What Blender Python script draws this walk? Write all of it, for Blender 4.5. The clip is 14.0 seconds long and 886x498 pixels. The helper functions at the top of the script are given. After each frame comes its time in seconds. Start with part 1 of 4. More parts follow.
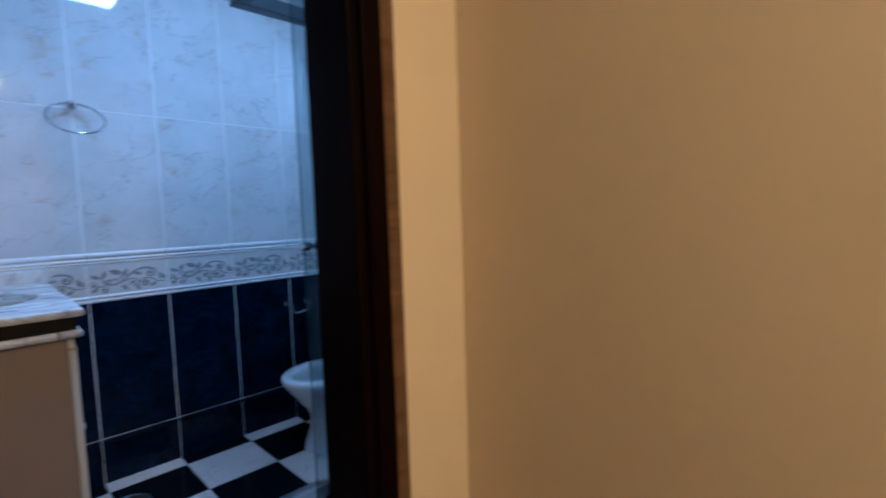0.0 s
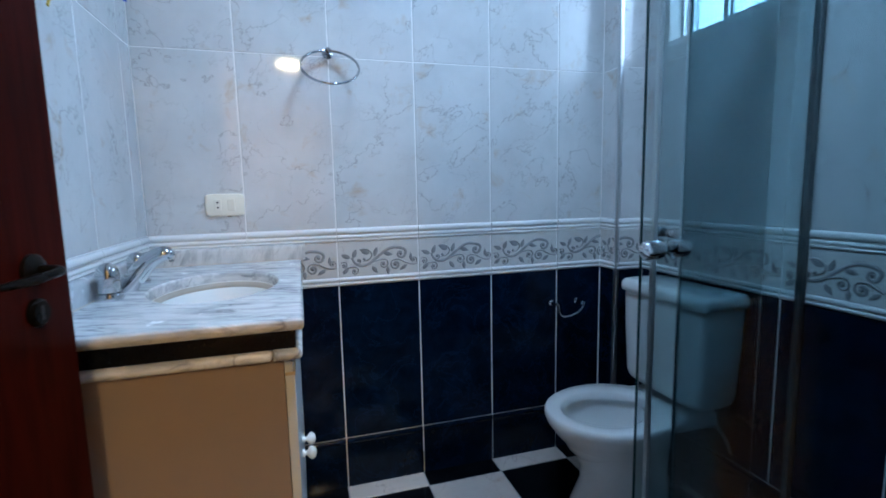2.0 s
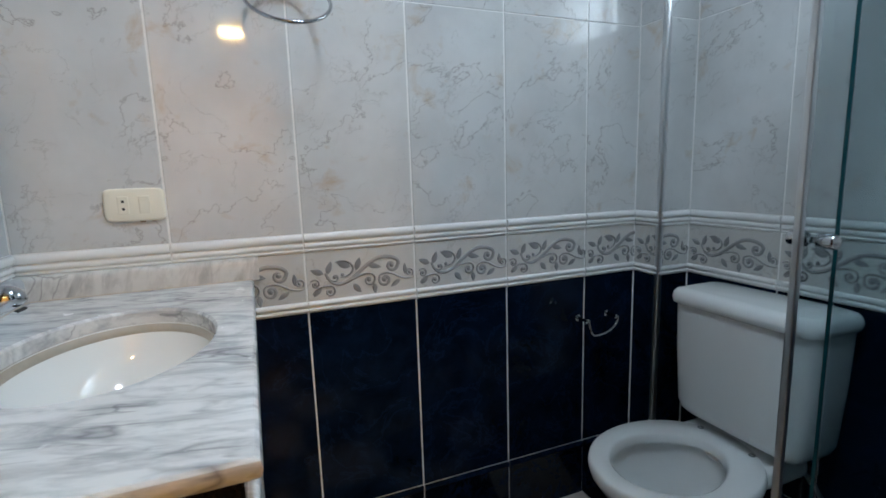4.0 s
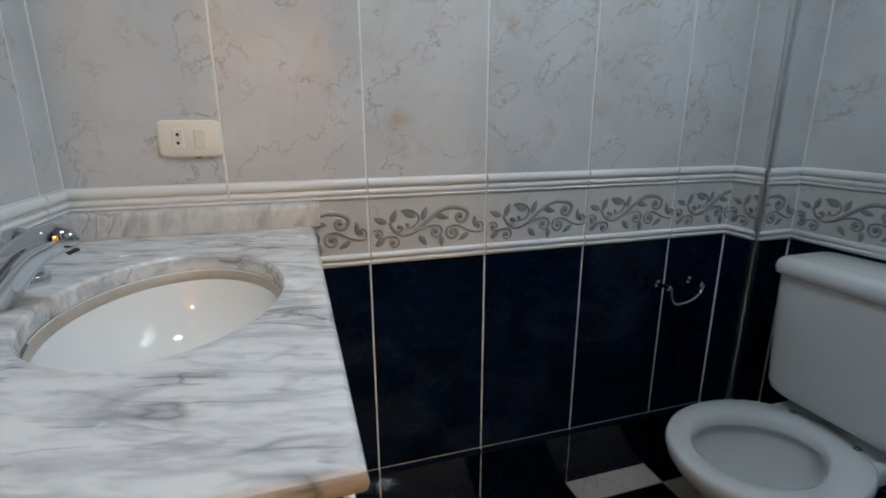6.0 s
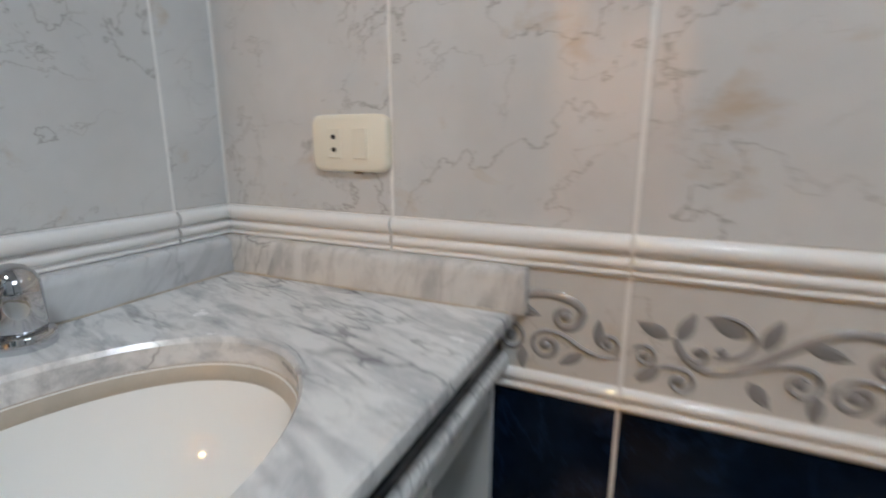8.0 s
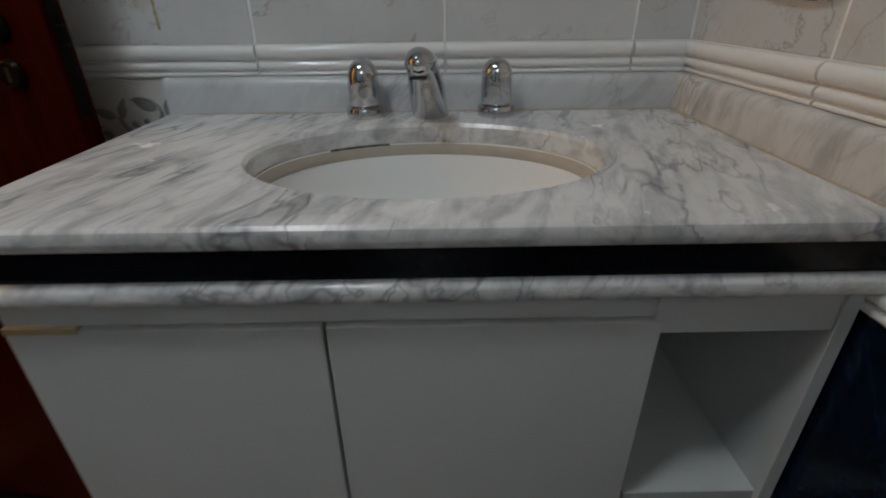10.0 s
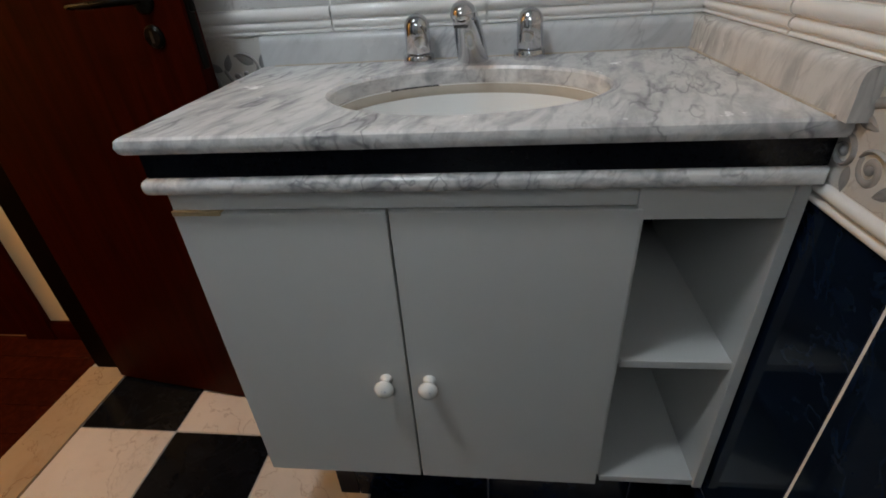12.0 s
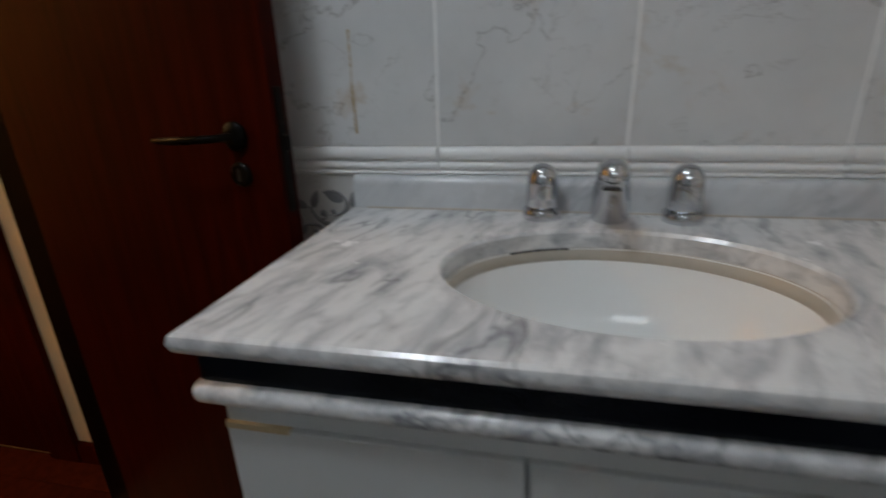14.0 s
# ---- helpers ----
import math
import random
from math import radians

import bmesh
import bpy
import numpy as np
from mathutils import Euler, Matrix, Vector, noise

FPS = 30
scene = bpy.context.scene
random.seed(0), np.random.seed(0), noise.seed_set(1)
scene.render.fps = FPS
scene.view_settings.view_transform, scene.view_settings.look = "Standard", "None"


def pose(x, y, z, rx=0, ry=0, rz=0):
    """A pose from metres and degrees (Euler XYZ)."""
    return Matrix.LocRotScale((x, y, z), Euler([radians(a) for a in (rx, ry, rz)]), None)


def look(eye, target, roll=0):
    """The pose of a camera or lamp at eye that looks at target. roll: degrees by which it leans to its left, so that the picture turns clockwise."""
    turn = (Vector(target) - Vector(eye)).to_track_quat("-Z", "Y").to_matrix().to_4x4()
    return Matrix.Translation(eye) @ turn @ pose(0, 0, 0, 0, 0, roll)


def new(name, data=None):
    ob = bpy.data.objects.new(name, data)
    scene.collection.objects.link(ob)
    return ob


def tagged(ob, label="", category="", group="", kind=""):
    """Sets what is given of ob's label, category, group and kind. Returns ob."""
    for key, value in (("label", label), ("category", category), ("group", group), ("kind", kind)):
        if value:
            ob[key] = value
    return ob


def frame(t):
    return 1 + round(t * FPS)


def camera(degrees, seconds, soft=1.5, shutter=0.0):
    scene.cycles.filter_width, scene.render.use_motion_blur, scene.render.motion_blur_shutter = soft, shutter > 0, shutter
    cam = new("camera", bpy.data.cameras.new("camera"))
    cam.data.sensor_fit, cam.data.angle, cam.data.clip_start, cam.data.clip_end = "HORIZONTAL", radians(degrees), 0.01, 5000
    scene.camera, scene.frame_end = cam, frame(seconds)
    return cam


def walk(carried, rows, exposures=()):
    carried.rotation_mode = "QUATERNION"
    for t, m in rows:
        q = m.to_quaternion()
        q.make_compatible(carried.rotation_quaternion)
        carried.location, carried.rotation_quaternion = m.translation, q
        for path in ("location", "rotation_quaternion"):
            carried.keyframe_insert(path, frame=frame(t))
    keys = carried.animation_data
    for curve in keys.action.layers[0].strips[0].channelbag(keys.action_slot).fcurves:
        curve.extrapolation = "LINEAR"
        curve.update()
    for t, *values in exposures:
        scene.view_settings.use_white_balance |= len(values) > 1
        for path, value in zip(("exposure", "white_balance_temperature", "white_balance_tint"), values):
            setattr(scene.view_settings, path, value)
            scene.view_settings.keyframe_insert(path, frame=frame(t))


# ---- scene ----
cam = camera(85.8, 14.0, soft=1.7, shutter=0.5)

PATH = [
    (0, (0.269, -2.475, 1.14), (1.673, -1.061, 0.981), -1.8),
    (0.5, (0.346, -2.278, 1.154), (1.437, -0.61, 0.997), -0.0),
    (1, (0.373, -2.072, 1.166), (1.308, -0.313, 0.994), -0.6),
    (1.5, (0.424, -1.906, 1.146), (1.155, -0.057, 0.925), -0.8),
    (2, (0.483, -1.772, 1.141), (1.051, 0.13, 0.894), -1.2),
    (2.5, (0.493, -1.606, 1.155), (1.135, 0.27, 0.892), -0.5),
    (5, (0.489, -1.205, 1.149), (1.227, 0.617, 0.779), -1.8),
    (5.5, (0.48, -1.179, 1.136), (1.107, 0.668, 0.691), -0.9),
    (6, (0.447, -1.138, 1.135), (1.015, 0.71, 0.624), -0.2),
    (6.5, (0.494, -1.052, 1.125), (0.898, 0.851, 0.663), -0.6),
    (7, (0.612, -0.913, 1.123), (0.577, 1.04, 0.694), -0.5),
    (7.5, (0.667, -0.742, 1.106), (0.186, 1.121, 0.56), -1.9),
    (8, (0.629, -0.551, 1.11), (-0.178, 1.224, 0.663), 0.1),
    (8.5, (0.657, -0.406, 1.089), (-0.887, 0.742, 0.543), 0.5),
    (9, (0.713, -0.424, 1.064), (-1.078, 0.129, 0.367), -0.2),
    (11.5, (0.986, -0.384, 1.076), (-0.719, -0.569, 0.047), -3.0),
    (12, (1.014, -0.379, 1.074), (-0.68, -0.602, 0.035), -4.0),
    (12.5, (0.978, -0.365, 1.13), (-0.839, -0.58, 0.321), -2.9),
    (13, (0.934, -0.355, 1.151), (-0.945, -0.565, 0.5), -1.7),
    (13.5, (0.861, -0.404, 1.129), (-0.99, -0.639, 0.409), -2.0),
    (14, (0.801, -0.519, 1.12), (-1.035, -0.931, 0.442), -1.9),
]
walk(cam, [(t, look(eye, target, roll)) for t, eye, target, roll in PATH],
     exposures=[(0.0, -0.40, 3900, 6), (0.8, -0.27, 3800, 1), (1.5, 0.28, 4250, 3), (2.0, 0.0, 4600, 2), (2.7, -0.16, 5200, 2), (4.8, -0.18, 5900, 5), (6.0, -0.36, 6050, 6), (7.5, -0.10, 6350, 8), (8.0, -0.18, 6400, 9), (8.5, -0.40, 6500, 9), (9.0, -1.06, 6650, 8), (11.3, -0.70, 6850, 10), (13.0, -0.36, 6700, 9), (13.5, -0.70, 6700, 9), (14.0, -0.82, 6650, 10)])

# ---- the plan, in metres ----
MOD = 0.303                      # tile and joint
X_EAST, Y_SOUTH = 1.855, -1.68   # inner faces of the east and south walls
Y_HALL = -1.84                   # the corridor's side of the south wall
COL_X, COL_Y = 1.724, -0.11      # the corner column's faces
CEIL = 2.50
DOOR_X0, DOOR_X1, DOOR_H = 0.0, 0.720, 2.12
NIB_IN, NIB_OUT = -1.550, -1.675      # the narrow wall on the hinge side
JAMB_X = 0.766                        # where the wall meets the jamb on the lock side
HALL_X0, HALL_X1, HALL_Y = -0.14, 0.952, -4.6
WIN = (-0.80, -0.215, 1.675, 2.22)   # window opening: y from, y to, z from, z to
GLASS_X, GLASS_Y = 1.00, -0.785      # the two glass fronts of the shower
TOP = 0.906                          # washstand height

# ---- world and lights ----
world = bpy.data.worlds.new("sky")
scene.world = world
world.use_nodes = True
sky = world.node_tree.nodes.new("ShaderNodeTexSky")
sky.sky_type, sky.sun_disc, sky.sun_elevation, sky.sun_rotation = "NISHITA", False, radians(35), radians(200)
sky.air_density, sky.dust_density = 1.0, 3.0
world.node_tree.links.new(sky.outputs[0], world.node_tree.nodes["Background"].inputs[0])
world.node_tree.nodes["Background"].inputs[1].default_value = 0.15


def area(name, where, target, w, h, watts, colour):
    d = bpy.data.lights.new(name, "AREA")
    d.shape, d.size, d.size_y, d.energy, d.color = "RECTANGLE", w, h, watts, colour
    ob = new(name, d)
    ob.matrix_world = look(where, target)
    return ob


area("window_daylight", (X_EAST + 0.10, (WIN[0] + WIN[1]) / 2, (WIN[2] + WIN[3]) / 2), (0.4, -0.7, 1.0), 0.5, 0.48, 0.9, (0.72, 0.86, 1.0))
area("bathroom_lamp_light", (0.88, -1.0, CEIL - 0.045), (0.88, -1.0, 0), 0.24, 0.24, 16.0, (0.80, 0.90, 1.0))
area("corridor_lamp_light", (0.465, -3.60, CEIL - 0.045), (0.465, -3.60, 0), 0.18, 0.18, 52.0, (1.0, 0.585, 0.21))

# ---- materials ----
def rgb(c):
    return (*c, 1.0)


class Mat:
    """A node material, built step by step."""

    def __init__(self, name, rough=0.5, metal=0.0, colour=(0.8, 0.8, 0.8), coat=0.0):
        self.m = bpy.data.materials.new(name)
        self.m.use_nodes = True
        self.t = self.m.node_tree
        self.b = self.t.nodes["Principled BSDF"]
        self.b.inputs["Roughness"].default_value = rough
        self.b.inputs["Metallic"].default_value = metal
        self.b.inputs["Base Color"].default_value = rgb(colour)
        self.b.inputs["Coat Weight"].default_value = coat
        self.b.inputs["Coat Roughness"].default_value = 0.06
        self.vec = None

    def node(self, kind, **values):
        n = self.t.nodes.new(kind)
        for k, v in values.items():
            n.inputs[k].default_value = v
        return n

    def link(self, a, b):
        self.t.links.new(a, b)

    def coords(self, scale=(1, 1, 1), spin=(0, 0, 0), shift=True):
        """Object coordinates, shifted piece by piece."""
        tc = self.node("ShaderNodeTexCoord")
        out = tc.outputs["Object"]
        if shift:
            info = self.node("ShaderNodeObjectInfo")
            mul = self.t.nodes.new("ShaderNodeMath")
            mul.operation = "MULTIPLY"
            mul.inputs[1].default_value = 37.0
            self.link(info.outputs["Random"], mul.inputs[0])
            add = self.t.nodes.new("ShaderNodeVectorMath")
            add.operation = "ADD"
            self.link(out, add.inputs[0])
            self.link(mul.outputs[0], add.inputs[1])
            out = add.outputs[0]
        mp = self.node("ShaderNodeMapping")
        mp.inputs["Scale"].default_value = scale
        mp.inputs["Rotation"].default_value = [radians(a) for a in spin]
        self.link(out, mp.inputs["Vector"])
        return mp.outputs[0]

    def noise(self, vec, scale, detail=4.0, rough=0.55, warp=0.0):
        n = self.node("ShaderNodeTexNoise", Scale=scale, Detail=detail, Roughness=rough, Distortion=warp)
        self.link(vec, n.inputs["Vector"])
        return n.outputs["Fac"]

    def ramp(self, fac, stops):
        r = self.t.nodes.new("ShaderNodeValToRGB")
        e = r.color_ramp.elements
        while len(e) < len(stops):
            e.new(0.5)
        for i, (p, c) in enumerate(stops):
            e[i].position, e[i].color = p, rgb(c) if not isinstance(c, float) else (c, c, c, 1)
        self.link(fac, r.inputs[0])
        return r.outputs[0]

    def mix(self, fac, a, b, mode="MIX"):
        m = self.t.nodes.new("ShaderNodeMixRGB")
        m.blend_type = mode
        for v, s in ((fac, m.inputs[0]), (a, m.inputs[1]), (b, m.inputs[2])):
            if isinstance(v, (int, float)):
                s.default_value = v
            elif isinstance(v, tuple):
                s.default_value = rgb(v)
            else:
                self.link(v, s)
        return m.outputs[0]

    def vein(self, fac, width, at=0.5):
        """1 along the line where a noise crosses a value, 0 away from it."""
        return self.ramp(fac, [(at - width, 0.0), (at, 1.0), (at + width, 0.0)])

    def colour(self, c):
        self.link(c, self.b.inputs["Base Color"])

    def rough(self, c):
        self.link(c, self.b.inputs["Roughness"])

    def bump(self, h, strength=0.2, depth=0.001):
        n = self.node("ShaderNodeBump", Strength=strength, Distance=depth)
        self.link(h, n.inputs["Height"])
        self.link(n.outputs[0], self.b.inputs["Normal"])


def marble_tile(name, base, dark, ochre, strength=0.75):
    """Glazed ceramic with thin broken veins, as printed on wall tiles."""
    m = Mat(name, 0.055)
    v = m.coords()
    cloud = m.noise(v, 5.0, 4, 0.6)
    body = m.mix(m.ramp(cloud, [(0.35, 0.0), (0.7, 1.0)]), base, tuple(c * 0.86 for c in base))
    turned_v = m.coords(spin=(0, 38, 0))
    slant_map = m.node("ShaderNodeMapping")
    slant_map.inputs["Scale"].default_value = (0.82, 1.0, 1.12)
    m.link(turned_v, slant_map.inputs["Vector"])
    slant = slant_map.outputs[0]
    thin = m.vein(m.noise(slant, 3.3, 7, 0.58, 0.30), 0.0052)
    gate = m.ramp(m.noise(v, 7.0, 3), [(0.36, 0.0), (0.52, 1.0)])
    c = m.mix(m.mix(strength, (0, 0, 0), m.mix(1.0, thin, gate, "MULTIPLY")), body, dark)
    fine = m.vein(m.noise(slant, 9.0, 6, 0.58, 0.35), 0.0090)
    gate2 = m.ramp(m.noise(v, 9.0, 2), [(0.46, 0.0), (0.60, 1.0)])
    c = m.mix(m.mix(0.6 * strength, (0, 0, 0), m.mix(1.0, fine, gate2, "MULTIPLY")), c, dark)
    spots = m.ramp(m.noise(v, 9.5, 5, 0.6, 0.5), [(0.60, 0.0), (0.75, 0.65)])
    c = m.mix(spots, c, ochre)
    m.colour(c)
    m.bump(m.noise(v, 14.0, 2), 0.05, 0.0005)
    return m.m


def plain(name, colour, rough=0.4, metal=0.0, vary=0.1, scale=20.0, relief=0.0, coat=0.0, shift=True):
    m = Mat(name, rough, metal, colour, coat)
    v = m.coords(shift=shift)
    f = m.noise(v, scale, 5, 0.6)
    m.colour(m.mix(f, tuple(c * (1 - vary) for c in colour), tuple(min(1, c * (1 + vary)) for c in colour)))
    m.rough(m.ramp(m.noise(v, scale * 0.4, 3), [(0.3, max(0.02, rough * 0.8)), (0.75, min(1.0, rough * 1.25))]))
    if relief:
        m.bump(f, 0.4, relief)
    return m.m


def brushed(name, colour, rough):
    """Metal with fine brushing along its length."""
    m = Mat(name, rough, 1.0, colour)
    f = m.noise(m.coords((160, 160, 2.0)), 6.0, 3, 0.5)
    m.rough(m.ramp(f, [(0.2, rough - 0.03), (0.8, rough + 0.03)]))
    return m.m


TILE_LIGHT = marble_tile("grey_marble_glaze", (0.63, 0.63, 0.625), (0.24, 0.225, 0.215), (0.46, 0.34, 0.22), 0.62)
TILE_FRIEZE = marble_tile("cream_glaze", (0.64, 0.625, 0.60), (0.33, 0.30, 0.27), (0.56, 0.47, 0.36), 0.5)
FLOOR_LIGHT = marble_tile("cream_marble_floor_glaze", (0.72, 0.63, 0.56), (0.34, 0.24, 0.19), (0.52, 0.38, 0.28), 0.6)
SILL_STONE = marble_tile("beige_stone", (0.46, 0.33, 0.21), (0.24, 0.15, 0.09), (0.34, 0.21, 0.12), 0.9)


def navy_tile(name, dark, light, rough):
    m = Mat(name, rough)
    m.b.inputs["Specular IOR Level"].default_value = 0.16
    v = m.coords()
    f = m.noise(v, 9.0, 8, 0.68, 0.4)
    c = m.mix(m.ramp(f, [(0.35, 0.0), (0.75, 1.0)]), dark, light)
    c = m.mix(m.mix(0.5, (0, 0, 0), m.vein(m.noise(v, 6.0, 6, 0.65, 0.7), 0.02)), c, tuple(x * 1.7 for x in light))
    m.colour(c)
    m.bump(m.noise(v, 18.0, 2), 0.05, 0.0004)
    return m.m


TILE_NAVY = navy_tile("navy_glaze", (0.0013, 0.0036, 0.0095), (0.0050, 0.0130, 0.0330), 0.10)
FLOOR_NAVY = navy_tile("dark_floor_glaze", (0.0025, 0.003, 0.0045), (0.008, 0.009, 0.012), 0.13)
WHITE_GLAZE = plain("white_glaze", (0.79, 0.785, 0.77), 0.10, vary=0.03, scale=12)
GROUT = plain("pale_grout", (0.80, 0.79, 0.77), 0.85, vary=0.12, scale=60, relief=0.0004)
FLOOR_GROUT = plain("grey_grout", (0.42, 0.39, 0.36), 0.9, vary=0.2, scale=60, relief=0.0004)
VINE = plain("grey_lustre", (0.34, 0.335, 0.335), 0.13, 0.1, vary=0.3, scale=30)
VINE_DARK = plain("dark_grey_lustre", (0.28, 0.28, 0.285), 0.13, 0.1, vary=0.3, scale=30)
PORCELAIN = plain("porcelain", (0.82, 0.83, 0.82), 0.07, vary=0.015, scale=6, coat=0.4)
CHROME = brushed("chrome", (0.56, 0.57, 0.59), 0.075)
ALU = brushed("brushed_aluminium", (0.62, 0.63, 0.64), 0.30)
ALU_DARK = plain("grey_aluminium", (0.10, 0.115, 0.125), 0.4, 0.8, vary=0.1, scale=70)
BRONZE = plain("dark_bronze", (0.005, 0.004, 0.003), 0.30, 0.0, vary=0.3, scale=50)
BRONZE.node_tree.nodes["Principled BSDF"].inputs["Specular IOR Level"].default_value = 0.05
LAMINATE = plain("white_laminate", (0.60, 0.61, 0.60), 0.38, vary=0.03, scale=9, relief=0.0001)
BLACK_STONE = plain("black_granite", (0.006, 0.007, 0.010), 0.18, vary=0.5, scale=220)
BLACK_STONE.node_tree.nodes["Principled BSDF"].inputs["Specular IOR Level"].default_value = 0.25
CREAM_PLASTIC = plain("cream_plastic", (0.80, 0.76, 0.64), 0.36, vary=0.03, scale=20)
BLACK = plain("black_plastic", (0.01, 0.01, 0.01), 0.5, vary=0.2)
PLASTER = plain("white_plaster", (0.62, 0.61, 0.60), 0.9, vary=0.03, scale=8, relief=0.0006, shift=False)
BEIGE = plain("beige_wall_paint", (0.70, 0.57, 0.35), 0.75, vary=0.035, scale=3.5, relief=0.0008, shift=False)
BLUE_WIRE = plain("blue_insulation", (0.05, 0.10, 0.55), 0.4)
YELLOW_WIRE = plain("yellow_insulation", (0.50, 0.36, 0.03), 0.4)
BLUE_PRINT = plain("blue_print", (0.10, 0.13, 0.32), 0.25, vary=0.4, scale=200)
RUST = plain("rust_stain", (0.36, 0.25, 0.11), 0.6, vary=0.35, scale=120)
WATER = plain("still_water", (0.30, 0.31, 0.31), 0.04, vary=0.02)
RUBBER = plain("grey_seal", (0.20, 0.21, 0.22), 0.6)


def counter_marble(name, spin, base, grey, thread, much):
    """White marble with fine grey streaks and thin dark threads along one direction."""
    m = Mat(name, 0.2)
    v = m.coords()
    turned_v = m.coords(spin=spin)

    def along(scale):
        mp = m.node("ShaderNodeMapping")
        mp.inputs["Scale"].default_value = scale
        m.link(turned_v, mp.inputs["Vector"])
        return mp.outputs[0]

    c = m.mix(m.ramp(m.noise(v, 4.0, 5, 0.6), [(0.35, 0.0), (0.72, 1.0)]), base, tuple(0.84 * x for x in base))
    soft = m.ramp(m.noise(along((1.0, 3.6, 3.6)), 5.5, 6, 0.62, 0.7), [(0.47, 0.0), (0.70, 0.85 * much)])
    c = m.mix(soft, c, grey)
    small = m.ramp(m.noise(along((1.0, 3.4, 3.4)), 14.0, 5, 0.6, 0.5), [(0.49, 0.0), (0.72, 0.60 * much)])
    c = m.mix(small, c, grey)
    for scale, width, warp, g0, k in ((3.2, 0.020, 0.2, 0.47, 0.60), (7.5, 0.026, 0.2, 0.48, 0.58)):
        line = m.ramp(m.noise(along((0.85, 3.0, 3.0)), scale, 3, 0.50, warp), [(0.5 - width, 0.0), (0.5, k * much), (0.5 + width, 0.0)])
        gate = m.ramp(m.noise(v, 8.0, 3), [(g0 - 0.04, 0.0), (g0 + 0.12, 1.0)])
        c = m.mix(m.mix(1.0, line, gate, "MULTIPLY"), c, thread)
    m.colour(c)
    m.rough(m.ramp(m.noise(v, 25.0, 3), [(0.3, 0.17), (0.8, 0.30)]))
    return m.m


MARBLE = counter_marble("white_veined_marble", (0, 0, 17), (0.76, 0.755, 0.745), (0.31, 0.32, 0.34), (0.11, 0.11, 0.125), 1.0)
SPLASH_MARBLE = counter_marble("grey_marble_faint_veins", (0, 50, 0), (0.61, 0.62, 0.63), (0.40, 0.41, 0.43), (0.18, 0.18, 0.20), 0.45)
SPLASH_STREAKED = counter_marble("marble_upright_veins", (0, 76, 0), (0.66, 0.645, 0.62), (0.32, 0.31, 0.305), (0.13, 0.12, 0.115), 0.95)


def timber(name, dark, light, grain, rough, along="z"):
    m = Mat(name, rough)
    m.b.inputs["Specular IOR Level"].default_value = 0.03
    s = {"z": (9, 9, 0.7), "x": (0.7, 9, 9), "y": (9, 0.7, 9)}[along]
    v = m.coords(s)
    f = m.noise(v, grain, 8, 0.62, 0.5)
    c = m.mix(m.ramp(f, [(0.3, 0.0), (0.72, 1.0)]), dark, light)
    c = m.mix(m.ramp(m.noise(m.coords((1, 1, 1)), 3.0, 3), [(0.3, 0.0), (0.8, 0.5)]), c, tuple(x * 0.6 for x in dark))
    m.colour(c)
    m.bump(f, 0.15, 0.0006)
    return m.m


DOOR_WOOD = timber("dark_red_stained_wood", (0.018, 0.0012, 0.0004), (0.048, 0.0038, 0.0010), 5.0, 0.40)
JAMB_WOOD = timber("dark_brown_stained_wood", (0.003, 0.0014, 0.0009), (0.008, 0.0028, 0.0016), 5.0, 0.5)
BEAD_WOOD = timber("brown_varnished_wood", (0.10, 0.055, 0.022), (0.20, 0.115, 0.050), 5.0, 0.35)
FLOOR_WOOD = timber("red_floor_wood", (0.024, 0.004, 0.002), (0.055, 0.010, 0.004), 4.0, 0.24, "y")


def clear(name, colour, rough=0.0, ior=1.45):
    m = Mat(name, rough, colour=colour)
    m.b.inputs["Transmission Weight"].default_value = 1.0
    m.b.inputs["IOR"].default_value = ior
    return m.m


GLASS = clear("green_tinted_glass", (0.64, 0.715, 0.735), ior=1.22)
GLASS_EDGE = plain("glass_edge", (0.008, 0.050, 0.058), 0.12)
WINDOW_GLASS = clear("window_glass", (0.95, 0.98, 1.0), 0.25)


def glowing(name, colour, strength):
    m = Mat(name, 0.4, colour=colour)
    m.b.inputs["Emission Color"].default_value = rgb(colour)
    m.b.inputs["Emission Strength"].default_value = strength
    return m.m


SKY_GLOW = glowing("overcast_sky_glow", (0.94, 0.97, 1.0), 5.5)
LAMP_COOL = glowing("cool_lamp_diffuser", (0.85, 0.93, 1.0), 12.0)
LAMP_WARM = glowing("warm_lamp_diffuser", (1.0, 0.72, 0.42), 22.0)


# ---- mesh tools ----
def mesh_of(name, bm, smooth=None):
    me = bpy.data.meshes.new(name)
    bmesh.ops.recalc_face_normals(bm, faces=bm.faces)
    bm.to_mesh(me)
    bm.free()
    if smooth:
        me.shade_smooth()
        me.set_sharp_from_angle(angle=radians(smooth))
    return me


def part(name, bm, material, parent=None, label="", smooth=None, m=None):
    me = mesh_of(name, bm, smooth) if isinstance(bm, bmesh.types.BMesh) else bm
    ob = new(name, me)
    if not me.materials:
        me.materials.append(material)
    if parent:
        ob.parent = parent
    if m is not None:
        ob.matrix_basis = m
    if label:
        ob["label"] = label
    return ob


def structure(ob, label, category):
    return tagged(ob, label, category, kind="structure")


def empty(name, m, label, category, group=""):
    ob = new(name)
    ob.empty_display_size = 0.05
    ob.matrix_basis = m
    return tagged(ob, label, category, group)


